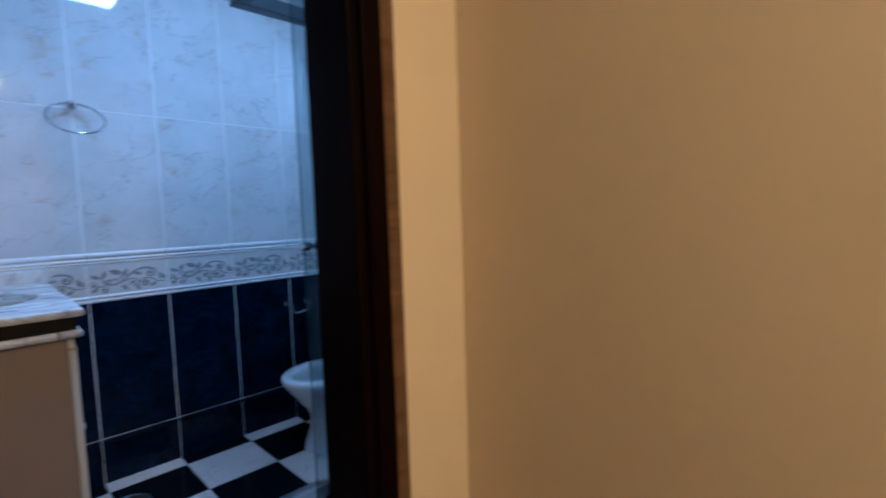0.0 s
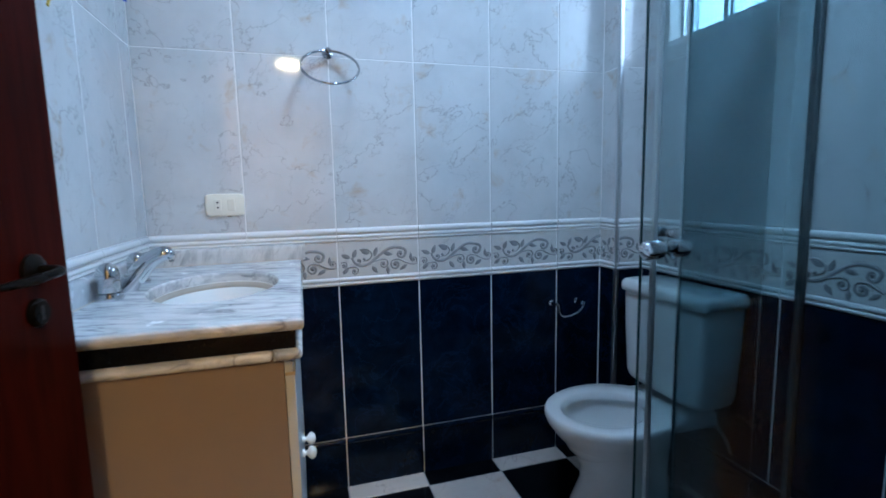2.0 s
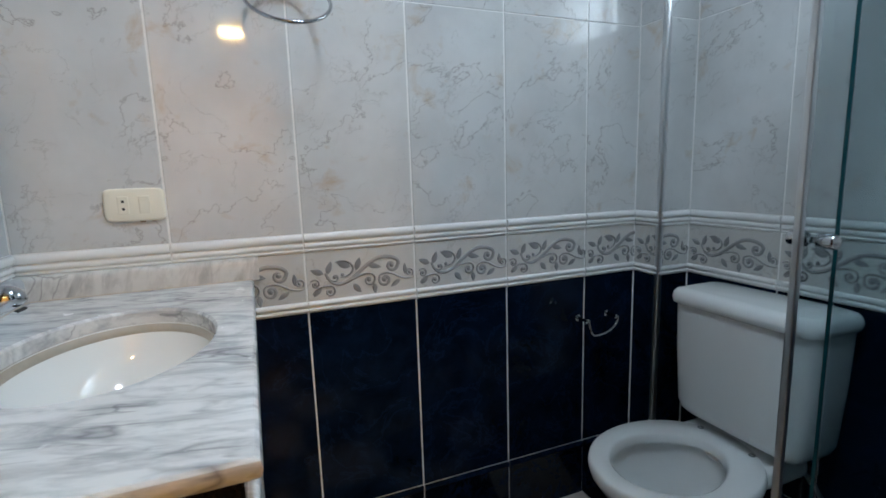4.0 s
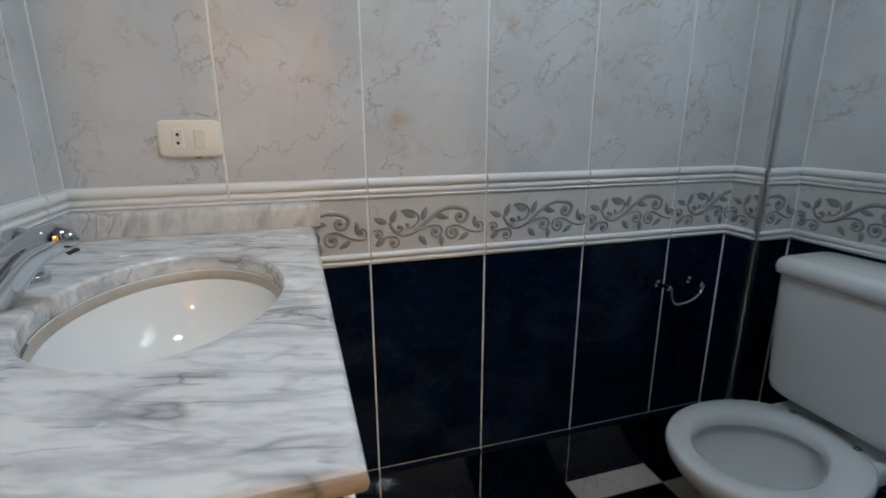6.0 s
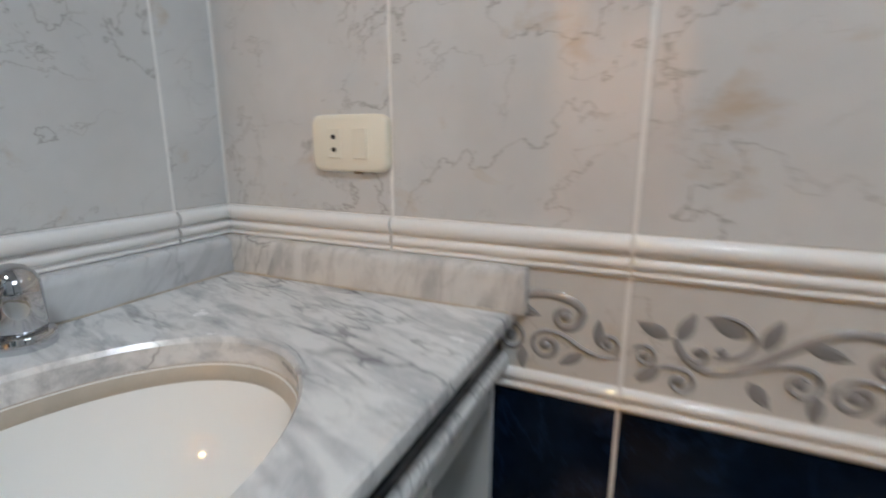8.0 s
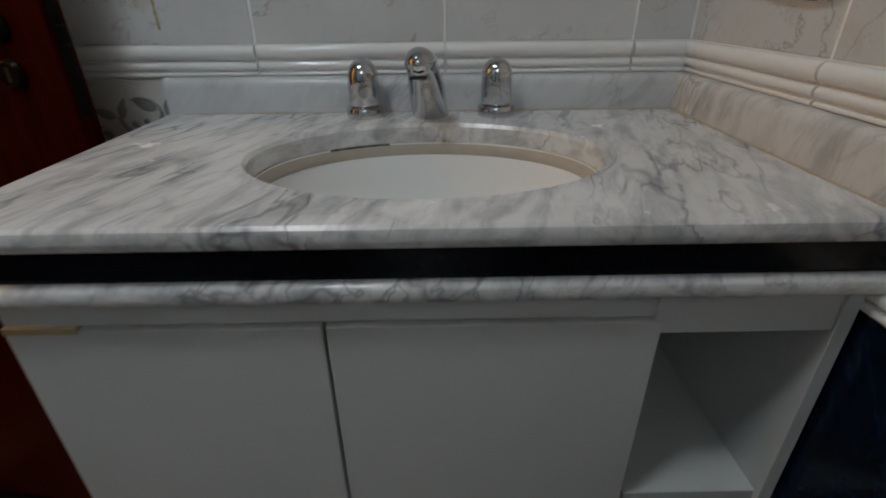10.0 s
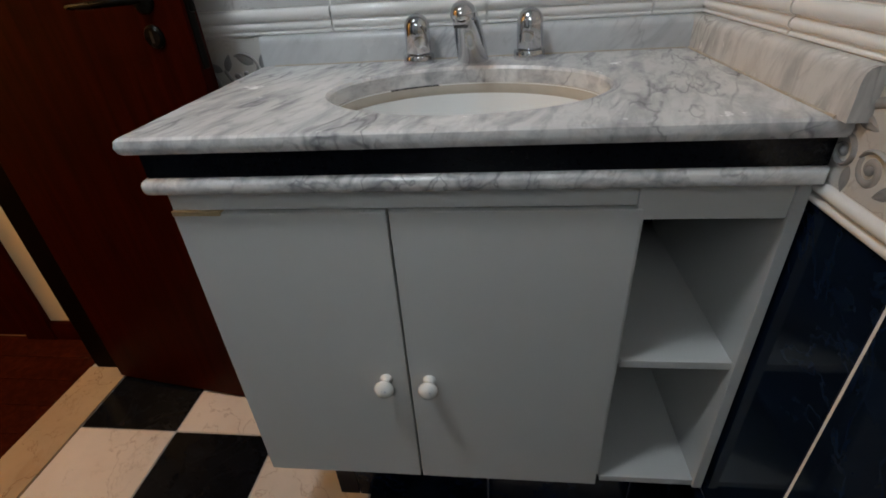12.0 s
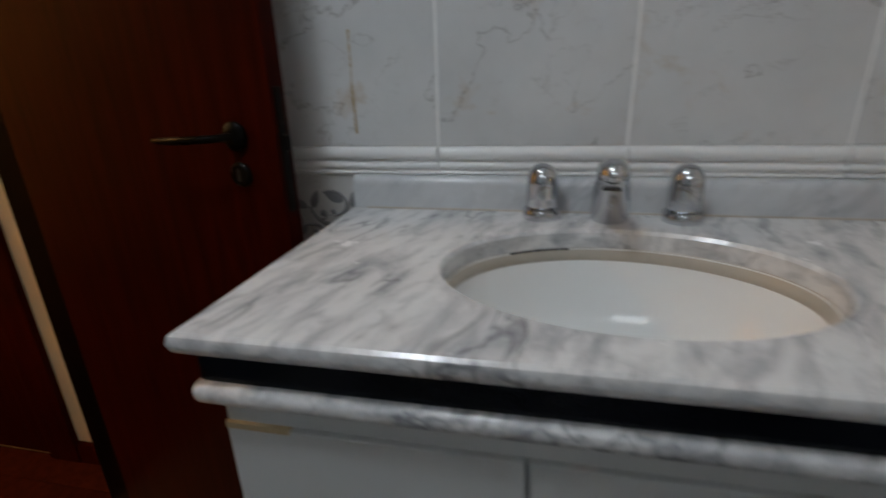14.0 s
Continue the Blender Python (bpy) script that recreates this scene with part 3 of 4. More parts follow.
def vanity():
    c = empty("vanity_cabinet", pose(0, 0, 0), "white laminate vanity cabinet with two doors and an open niche", "cabinet")
    zb, zt, x1, ya, yb, yn = 0.215, TOP - 0.0825, 0.438, -0.832, -0.006, -0.203
    t = 0.016
    # south panel: beige darkened for the shade of someone standing in the doorway
    part("side_panel", box(0.004, ya, zb, x1, ya + t, zt, 0.001), plain("shaded_beige_laminate", (0.28, 0.21, 0.16), 0.5, vary=0.05, scale=14), c, "beige laminate side panel, its colour darkened to hold shade")
    part("side_panel", box(0.004, yb - t, zb, x1 + 0.018, yb, zt, 0.001), LAMINATE, c)
    part("partition", box(0.004, yn, zb, x1 + 0.001, yn + t, zt - 0.001, 0.001), LAMINATE, c)
    part("bottom_panel", box(0.005, ya + t, zb + 0.001, x1, yn, zb + t, 0.001), LAMINATE, c)
    part("bottom_panel", box(0.005, yn + t, zb + 0.001, x1 + 0.014, yb - t, zb + t, 0.001), LAMINATE, c)
    part("shelf", box(0.005, yn + t, 0.507, x1 + 0.010, yb - t, 0.522, 0.001), LAMINATE, c)
    part("back_panel", box(0.0045, ya + t, zb + t, 0.008, yn, zt - 0.002), LAMINATE, c)
    part("top_rail", box(x1 - 0.012, ya + t, 0.772, x1, yb - t, zt - 0.001, 0.001), LAMINATE, c)
    part("front_rail", box(x1 + 0.001, ya + 0.002, 0.7945, x1 + 0.016, yn, zt - 0.001, 0.001), LAMINATE, c)
    part("niche_rail", box(x1 + 0.001, yn + 0.001, 0.774, x1 + 0.016, yb - t - 0.001, zt - 0.001, 0.001), LAMINATE, c)
    part("worn_edge", box(x1 + 0.0012, ya + 0.001, 0.7870, x1 + 0.0205, ya + 0.072, 0.7950, 0.001), plain("bare_chipboard", (0.50, 0.38, 0.22), 0.8, vary=0.2, scale=150), c, "chipped edge of bare chipboard")
    for y0, y1, ky in ((ya + 0.001, -0.5265, -0.563), (-0.5230, yn + 0.008, -0.490)):
        d = part("door", box(x1 + 0.001, y0, zb - 0.004, x1 + 0.019, y1, 0.790, 0.0015), LAMINATE, c)
        knob = part("knob", moved(turned([(0.011, 0.0), (0.011, 0.003), (0.006, 0.006), (0.006, 0.011), (0.012, 0.015), (0.0165, 0.021), (0.0165, 0.026), (0.012, 0.032), (0.005, 0.0345), (0.001, 0.035)], 28), pose(x1 + 0.019, ky, 0.476, 0, 90, 0)), PORCELAIN, d, "white porcelain knob with a blue print", smooth=60)
        for k in range(7):
            a = k * 0.9
            r = 0.0025 if k else 0.0
            q = moved(turned([(0.0022, 0.0), (0.0016, 0.0008)], 10), pose(x1 + 0.0522 - k * 0.0001, ky + r * 2.3 * math.cos(a), 0.476 + r * 2.3 * math.sin(a), 0, 90, 0))
            part("print", q, BLUE_PRINT, knob)
    return c


vanity()
plinth = empty("plinth", pose(0, 0, 0), "dark tiled plinth under the vanity cabinet", "plinth")
part("core", box(0.004, -0.745, -0.003, 0.368, -0.012, 0.2135), FLOOR_GROUT, plinth)
for y0, y1 in ((-0.748, -0.703), (-0.700, -0.400), (-0.397, -0.097), (-0.094, -0.012)):
    part("tile", box(0.3675, y0, -0.002, 0.375, y1, 0.2125, 0.001), TILE_NAVY, plinth)
part("tile", box(0.070, -0.7525, -0.002, 0.367, -0.7445, 0.2125, 0.001), TILE_NAVY, plinth)


# old caulk where slab and backsplash meet
caulk = tagged(new("caulk_line"), "yellowed caulk between washstand top and backsplash", "caulk")
CAULK = plain("yellowed_caulk", (0.46, 0.40, 0.32), 0.6, vary=0.3, scale=60)
rnd = random.Random(3)
for k, (a, b) in enumerate((((0.026, -0.0245, TOP + 0.0006), (CX1 - 0.004, -0.0245, TOP + 0.0006)), ((0.0255, -0.03, TOP + 0.0006), (0.0255, CY0 + 0.03, TOP + 0.0006)))):
    n = 26
    pts = [Vector(a).lerp(Vector(b), i / n) + Vector((rnd.uniform(-0.0004, 0.0004), rnd.uniform(-0.0004, 0.0004), 0)) for i in range(n + 1)]
    part("bead", tube(pts, [0.0012 + 0.0010 * rnd.random() for _ in pts], 6), CAULK, caulk, smooth=60)


# ---- the toilet ----
def toilet():
    t = empty("toilet", pose(0, 0, 0), "white porcelain toilet with a close-coupled cistern, no seat", "toilet")
    cy, rim = -0.408, 0.372
    n = 48

    def ring(x0, x1, hw, z, square=0.0, inset=0.0):
        """An egg-shaped ring, blunter at the cistern's end."""
        pts = []
        cx, ax = (x0 + x1) / 2, (x1 - x0) / 2 - inset
        for i in range(n):
            a = 2 * math.pi * i / n
            c, s = math.cos(a), math.sin(a)
            w = hw - inset
            p = 1.0 - 0.45 * square * max(0, c)
            pts.append((cx + ax * (abs(c) ** p) * (1 if c > 0 else -1), cy + w * (abs(s) ** (1 - 0.35 * square * max(0, c))) * (1 if s > 0 else -1), z))
        return pts

    outer = [ring(1.345, 1.72, 0.120, 0.0, 0.6), ring(1.350, 1.72, 0.115, 0.03, 0.6), ring(1.385, 1.72, 0.098, 0.11, 0.5), ring(1.385, 1.72, 0.102, 0.17, 0.5),
             ring(1.345, 1.72, 0.130, 0.238, 0.3), ring(1.287, 1.725, 0.176, 0.300, 0.1), ring(1.262, 1.728, 0.197, 0.338, 0.05), ring(1.258, 1.730, 0.201, 0.357, 0.05),
             ring(1.261, 1.728, 0.198, rim - 0.004, 0.05), ring(1.267, 1.724, 0.192, rim, 0.05)]

    def mouth(x0, x1, hw, z):
        """The opening: round in front, drawn to a blunt point towards the cistern."""
        pts = []
        cx = x0 + (x1 - x0) * 0.46
        for i in range(n):
            a = 2 * math.pi * i / n
            c, s = math.cos(a), math.sin(a)
            if c > 0:
                pts.append((cx + (x1 - cx) * c ** 1.25, cy + hw * (abs(s) ** 1.12) * (1 if s > 0 else -1), z))
            else:
                pts.append((cx + (cx - x0) * c, cy + hw * s, z))
        return pts

    inner = [mouth(1.310, 1.655, 0.142, rim - 0.0005), mouth(1.319, 1.645, 0.133, rim - 0.007), mouth(1.322, 1.642, 0.130, rim - 0.030), mouth(1.300, 1.660, 0.152, rim - 0.034),
             mouth(1.305, 1.652, 0.146, rim - 0.08), mouth(1.340, 1.610, 0.106, rim - 0.14), mouth(1.390, 1.565, 0.062, rim - 0.19), mouth(1.43, 1.535, 0.036, rim - 0.21)]
    part("bowl", loft(outer + inner, True, True, True), PORCELAIN, t, smooth=50)
    part("water", loft([mouth(1.374, 1.579, 0.075, rim - 0.173), mouth(1.3745, 1.5785, 0.0745, rim - 0.172)]), WATER, t)
    bm = box(1.650, cy - 0.150, 0.310, X_EAST - 0.03, cy + 0.142, rim - 0.0005, 0.024, 4)
    part("deck", bm, PORCELAIN, t, smooth=50)
    for y in (cy - 0.08, cy + 0.08):
        part("bolt_hole", turned([(0.009, 0.0), (0.008, 0.0014), (0.0045, 0.0014), (0.0045, -0.004)], 20), ALU_DARK, t, m=pose(1.690, y, rim - 0.0002), smooth=40)
    # cistern, slightly wider towards the top
    rings = []
    for z, d, w in ((0.405, 0.075, 0.182), (0.415, 0.083, 0.190), (0.437, 0.088, 0.198), (0.60, 0.093, 0.208), (0.742, 0.095, 0.212)):
        pts = []
        for i in range(40):
            a = 2 * math.pi * i / 40
            c, s = math.cos(a), math.sin(a)
            pts.append((1.757 + d * abs(c) ** 0.28 * (1 if c > 0 else -1), cy - 0.018 + (w - 0.012) * abs(s) ** 0.28 * (1 if s > 0 else -1), z))
        rings.append(pts)
    tank = part("cistern", loft(rings), PORCELAIN, t, smooth=50)
    rings = []
    for z, g in ((0.7425, -0.004), (0.747, 0.004), (0.762, 0.007), (0.778, 0.004), (0.788, -0.004), (0.792, -0.020)):
        pts = []
        for i in range(40):
            a = 2 * math.pi * i / 40
            c, s = math.cos(a), math.sin(a)
            pts.append((1.755 + (0.098 + g) * abs(c) ** 0.25 * (1 if c > 0 else -1), cy - 0.018 + (0.203 + g) * abs(s) ** 0.25 * (1 if s > 0 else -1), z))
        rings.append(pts)
    part("lid", loft(rings), PORCELAIN, tank, smooth=50)
    hose = bezier((1.80, cy - 0.10, 0.405), (1.80, cy - 0.10, 0.34), (1.84, cy - 0.17, 0.30), (X_EAST - 0.002, cy - 0.17, 0.22), 14)
    part("supply_hose", tube(hose, 0.006, 10), ALU, t, smooth=60)


toilet()


# ---- the shower enclosure ----
def shower():
    s = empty("shower_enclosure", pose(0, 0, 0), "corner shower enclosure of green-tinted glass, doors half open", "shower")
    z0, z1 = 0.07, 1.872
    gx, gy = GLASS_X, GLASS_Y

    def pane(name, a, b, plane, label=""):
        p = part(name, box(*a, z0, *b, z1), GLASS, s, label)
        p.visible_shadow = False
        return p

    # along the toilet's side
    fixed_a = pane("fixed_panel", (1.420, gy - 0.003), (X_EAST - 0.012, gy + 0.003), "y")
    door_a = pane("sliding_door", (1.352, gy + 0.0155), (1.715, gy + 0.0205), "y")
    fixed_b = pane("fixed_panel", (gx - 0.003, Y_SOUTH + 0.012), (gx + 0.003, -1.225), "x")
    door_b = pane("sliding_door", (gx - 0.0205, -1.580), (gx - 0.0155, -1.165), "x")
    part("glass_edge", box(1.4185, gy - 0.0032, z0, 1.4203, gy + 0.0032, z1), GLASS_EDGE, fixed_a, "dark green polished glass edge")
    part("edge_profile", box(1.341, gy + 0.011, z0 - 0.02, 1.353, gy + 0.025, z1, 0.003), ALU, door_a, "aluminium edge profile")
    part("glass_edge", box(gx - 0.0207, -1.1652, z0, gx - 0.0153, -1.1634, z1), GLASS_EDGE, door_b)
    # rails above and below, wall profiles, corner
    for za, zb in ((1.868, 1.918), (0.0, 0.055)):
        part("rail", box(gx - 0.028, gy - 0.022, za, X_EAST - 0.004, gy + 0.030, zb, 0.004), ALU_DARK if zb > 1 else ALU, s, "grey aluminium rail")
        part("rail", box(gx - 0.0281, Y_SOUTH + 0.004, za, gx + 0.022, gy - 0.0225, zb, 0.004), ALU_DARK if zb > 1 else ALU, s)
    part("wall_profile", box(X_EAST - 0.024, gy - 0.011, 0.055, X_EAST - 0.004, gy + 0.011, 1.868, 0.003), ALU_DARK, s, "grey aluminium wall profile")
    part("wall_profile", box(gx - 0.016, Y_SOUTH + 0.004, 0.055, gx + 0.016, Y_SOUTH + 0.030, 1.868, 0.003), ALU_DARK, s)

    def knobs(parent, m):
        for k, side in enumerate((1, -1)):
            bm = turned([(0.006, -0.001), (0.006, 0.005), (0.0125, 0.007), (0.0135, 0.011), (0.0135, 0.030), (0.0115, 0.034), (0.004, 0.035)], 28)
            part("knob", moved(bm, m @ pose(0, 0, 0.004 * side, 0 if side > 0 else 180, 0, 0)), CHROME, parent, "chrome knob", smooth=40)

    knobs(door_a, pose(1.385, gy + 0.018, 1.020, 90, 0, 0))
    knobs(door_b, pose(gx - 0.018, -1.217, 1.050, 0, 90, 0))


shower()


# ---- small fittings ----
def towel_ring():
    t = empty("towel_ring", pose(0.606, 0, 1.618), "chrome towel ring hanging from a wall post", "towel ring")
    part("wall_plate", moved(turned([(0.018, 0.0), (0.018, 0.006), (0.012, 0.011), (0.008, 0.013), (0.007, 0.034), (0.010, 0.036), (0.010, 0.046), (0.004, 0.049)], 28), pose(0, -0.0, 0, 90, 0, 0)), CHROME, t, smooth=40)
    r = 0.094
    bm = bmesh.new()
    rings = []
    for i in range(56):
        a = 2 * math.pi * i / 56
        rings.append([((r + 0.0045 * math.cos(b)) * math.cos(a), (r + 0.0045 * math.cos(b)) * math.sin(a), 0.0045 * math.sin(b)) for b in (2 * math.pi * k / 10 for k in range(10))])
    rings.append(rings[0])
    bm = loft(rings, True, False, False, bm)
    bmesh.ops.remove_doubles(bm, verts=bm.verts, dist=1e-6)
    c, s_ = math.cos(radians(46)), math.sin(radians(46))
    part("ring", moved(bm, pose(0, -0.041 - r * c, -r * s_, 46, 0, 0)), CHROME, t, smooth=60)


towel_ring()


def socket():
    s = empty("wall_socket", pose(0.243, 0, 1.105), "cream plastic plate with a socket and a switch", "socket")
    rings = []
    for y, g in ((0.001, 0.0), (-0.005, 0.0), (-0.0085, 0.002), (-0.010, 0.0055)):
        ring = []
        for i in range(48):
            a = 2 * math.pi * i / 48
            c, s_ = math.cos(a), math.sin(a)
            ring.append(((0.061 - g) * abs(c) ** 0.22 * (1 if c > 0 else -1), y, (0.038 - g) * abs(s_) ** 0.30 * (1 if s_ > 0 else -1)))
        rings.append(ring)
    bm = loft(rings)
    part("plate", bm, CREAM_PLASTIC, s, smooth=40)
    module = part("outlet", box(-0.033, -0.0115, -0.020, -0.011, -0.008, 0.020, 0.0015), CREAM_PLASTIC, s)
    for z in (0.0085, -0.0085):
        part("hole", moved(turned([(0.0032, 0.0), (0.0032, 0.0012)], 14), pose(-0.022, -0.0114, z, 90, 0, 0)), BLACK, module)
    part("switch", moved(box(-0.011, -0.0035, -0.020, 0.011, 0.002, 0.020, 0.0015), pose(0.020, -0.0105, 0, 3, 0, 0)), CREAM_PLASTIC, s)
    part("dirt", box(0.006, -0.0075, -0.0405, 0.018, -0.001, -0.0375, 0.001), plain("dirty_plaster", (0.22, 0.16, 0.10), 0.9), s)


socket()


def paper_holder():
    h = empty("paper_holder", pose(1.545, 0, 0.655), "curved chrome toilet paper holder", "paper holder")
    for x in (-0.058, 0.062):
        part("post", moved(turned([(0.012, 0.0), (0.012, 0.004), (0.006, 0.007), (0.0055, 0.040), (0.008, 0.043), (0.008, 0.052), (0.003, 0.055)], 20), pose(x, 0, 0, 90, 0, 0)), CHROME, h, smooth=40)
    path = bezier((-0.050, -0.047, 0.004), (-0.050, -0.056, -0.02), (-0.052, -0.058, -0.046), (-0.030, -0.060, -0.050), 10)
    path += bezier((-0.030, -0.060, -0.050), (0.015, -0.060, -0.052), (0.062, -0.058, -0.034), (0.070, -0.050, 0.0), 10)[1:]
    part("arm", tube(path, 0.0042, 10), CHROME, h, smooth=60)


paper_holder()


def floor_drain():
    d = empty("floor_drain", pose(0.642, -0.262, 0.0), "round metal floor drain grate", "drain")
    part("rim", turned([(0.078, 0.0), (0.078, 0.003), (0.071, 0.0045), (0.068, 0.003), (0.068, 0.0005)], 36), ALU, d, smooth=40)
    part("pan", turned([(0.068, 0.0006), (0.067, 0.0010)], 36), BLACK, d)
    for k in range(-6, 7):
        w = math.sqrt(max(1e-6, 0.068 ** 2 - (k * 0.010) ** 2))
        part("bar", box(-w, k * 0.010 - 0.0022, 0.0008, w, k * 0.010 + 0.0022, 0.0032, 0.0005), ALU_DARK, d)


floor_drain()



def loose_wire(points, material, label):
    return tagged(part("loose_wire", tube(bezier(*points, 16), 0.0026, 8), material, smooth=60), label, "wire")


loose_wire(((0.001, -0.43, 1.700), (0.03, -0.43, 1.675), (0.06, -0.40, 1.628), (0.104, -0.364, 1.617)), BLUE_WIRE, "loose blue electric wire sticking out of the tiles")
loose_wire(((0.001, -0.47, 1.700), (0.03, -0.48, 1.680), (0.04, -0.56, 1.600), (0.046, -0.640, 1.505)), YELLOW_WIRE, "loose yellow electric wire hanging from the tiles")


def drip(y, z0, z1, seed):
    """A narrow dried run on the tiles, thick and thin by turns, wider at its foot."""
    rnd = random.Random(seed)
    n = 34
    rows = []
    for i in range(n + 1):
        z = z1 + (z0 - z1) * i / n
        w = 0.0004 + 0.0016 * rnd.random() ** 1.5 + 0.0012 * (i / n) ** 2
        if i < 3:
            w = 0.0022 - 0.0004 * i
        y += rnd.uniform(-0.0006, 0.0007)
        rows.append([(0.0, y - w, z), (0.0006, y, z), (0.0, y + w, z)])
    return loft(rows, False, False, False)


tagged(part("rust_stain", drip(-0.846, 1.032, 1.198, 1), RUST, m=pose(0.0004, 0, 0)), "ochre run of old glue on the tiles", "stain")


# ---- the wall and floor pieces ----
Z_SKIRT, Z_NAVY, Z_FRIEZE, Z_UPPER = (0.0, 0.1965), (0.1995, 0.7950), (0.8275, 0.9595), 1.0105
HALF = 0.0023
shared = {}


def slab_piece(w, h, proud=0.0, edge=0.0012, back=0.005):
    """A tile with eased front edges: x to the right, z up, its front towards -y."""
    def ring(inset, y):
        return [(inset, y, inset), (w - inset, y, inset), (w - inset, y, h - inset), (inset, y, h - inset)]
    return loft([ring(0.0, back), ring(0.0, -proud + edge * 0.8), ring(edge, -proud)], True, False, True)


def bands(pairs, base=0.001):
    """A moulding's profile from (from, to, bulge) bands, bottom to top."""
    pts = [(-0.004, pairs[0][0])]
    for z0, z1, b in pairs:
        pts.append((base, z0))
        for i in range(1, 6):
            a = math.pi * i / 6
            pts.append((base + b * math.sin(a), (z0 + z1) / 2 - (z1 - z0) / 2 * math.cos(a)))
        pts.append((base, z1))
    pts.append((-0.004, pairs[-1][1]))
    return pts


P_UPPER = bands([(0.9615, 0.9680, 0.004), (0.9705, 0.9840, 0.006), (0.9865, 1.0085, 0.009)])
P_LOWER = bands([(0.7975, 0.8085, 0.005), (0.8105, 0.8255, 0.007)])
P_SKIRT = [(-0.004, 0.0), (0.004, 0.0), (0.004, 0.176), (0.006, 0.179), (0.0095, 0.184), (0.0095, 0.192), (0.006, 0.1965), (-0.004, 0.1965)]


def curl(cx, cz, r0, r1, a0, turns, n=22):
    """A scroll that winds inwards."""
    return [(cx + (r0 + (r1 - r0) * i / n) * math.cos(a0 + 2 * math.pi * turns * i / n), 0.0, cz + (r0 + (r1 - r0) * i / n) * math.sin(a0 + 2 * math.pi * turns * i / n)) for i in range(n + 1)]


def leaf(bm, x, z, length, width, angle):
    """A raised pointed leaf with a midrib."""
    n = 7
    rows = []
    for i in range(n + 1):
        u = i / n
        w = width * math.sin(math.pi * u) ** 0.8 * (1.15 - 0.5 * u) + 0.0001
        rows.append([(u * length, 0.0, -w), (u * length, -0.0034 * math.sin(math.pi * u), -w * 0.45), (u * length, -0.0018 * math.sin(math.pi * u), 0.0), (u * length, -0.0034 * math.sin(math.pi * u), w * 0.45), (u * length, 0.0, w)])
    own = loft(rows, False, False, False)
    moved(own, Matrix.Translation((x, 0, z)) @ Matrix.Rotation(-radians(angle), 4, "Y"))
    return merge(bm, own)


def vine_relief(dark):
    """The scrolling stems, or the leaves and berries, of one frieze tile."""
    w, h = MOD, Z_FRIEZE[1] - Z_FRIEZE[0]

    def at(u, v):
        return (u * w, 0.0, v * h)

    bm = bmesh.new()
    if not dark:
        main = bezier(at(0.17, 0.54), at(0.20, 0.30), at(0.28, 0.20), at(0.40, 0.37), 12) + bezier(at(0.40, 0.37), at(0.52, 0.56), at(0.60, 0.80), at(0.72, 0.77), 10)[1:]
        main += bezier(at(0.72, 0.77), at(0.82, 0.75), at(0.86, 0.66), at(0.84, 0.58), 6)[1:] + curl(0.78 * w, 0.58 * h, 0.018, 0.006, 0.0, -0.9)[2:]
        stems = [main,
                 bezier(at(0.27, 0.27), at(0.36, 0.27), at(0.46, 0.46), at(0.55, 0.45), 10) + curl(0.56 * w, 0.31 * h, 0.019, 0.004, 1.5, -1.3)[1:],
                 bezier(at(0.65, 0.33), at(0.68, 0.46), at(0.76, 0.44), at(0.82, 0.34), 10) + bezier(at(0.82, 0.34), at(0.88, 0.25), at(0.96, 0.22), at(0.99, 0.28), 8)[1:],
                 curl(0.945 * w, 0.38 * h, 0.013, 0.003, -0.9, 1.2),
                 curl(0.71 * w, 0.27 * h, 0.018, 0.003, 2.6, 1.35),
                 bezier(at(0.05, 0.11), at(0.08, 0.26), at(0.15, 0.28), at(0.20, 0.27), 8) + curl(0.20 * w, 0.15 * h, 0.016, 0.003, 1.4, -1.2)[1:],
                 curl(0.075 * w, 0.33 * h, 0.014, 0.003, 2.6, -1.25),
                 curl(0.25 * w, 0.43 * h, 0.011, 0.004, -2.6, 0.9),
                 bezier(at(0.30, 0.42), at(0.40, 0.42), at(0.44, 0.58), at(0.40, 0.68), 8) + bezier(at(0.40, 0.68), at(0.37, 0.77), at(0.30, 0.80), at(0.26, 0.74), 8)[1:]]
        for k, s in enumerate(stems):
            n = len(s)
            tube(s, [(0.0060 if k == 0 else 0.0050) * (0.45 + 0.55 * math.sin(math.pi * min(1, 0.15 + 0.85 * i / n))) for i in range(n)], 6, bm, 0.6)
    else:
        for u, v, ln, wd, a in ((0.155, 0.52, 0.039, 0.0098, 157), (0.18, 0.50, 0.040, 0.0095, 69), (0.395, 0.62, 0.044, 0.0120, 155), (0.44, 0.53, 0.040, 0.0095, 70), (0.55, 0.63, 0.042, 0.0092, -14),
                                (0.41, 0.26, 0.036, 0.0095, -51), (0.61, 0.23, 0.032, 0.0085, -88), (0.91, 0.33, 0.036, 0.0072, 92), (0.86, 0.25, 0.037, 0.0082, 214), (0.13, 0.24, 0.032, 0.0080, 225)):
            leaf(bm, u * w, v * h, ln, wd, a)
        for u, v, r in ((0.25, 0.44, 0.0062), (0.32, 0.475, 0.0056), (0.78, 0.58, 0.0070), (0.20, 0.15, 0.0062), (0.56, 0.31, 0.0064), (0.71, 0.27, 0.0062), (0.945, 0.38, 0.0052), (0.075, 0.33, 0.0056)):
            own = turned([(r, 0.0), (r * 0.86, r * 0.4), (r * 0.5, r * 0.68), (0.0002, r * 0.78)], 12, False, True)
            merge(bm, moved(own, pose(u * w, 0, v * h, 90, 0, 0)))
    return bm


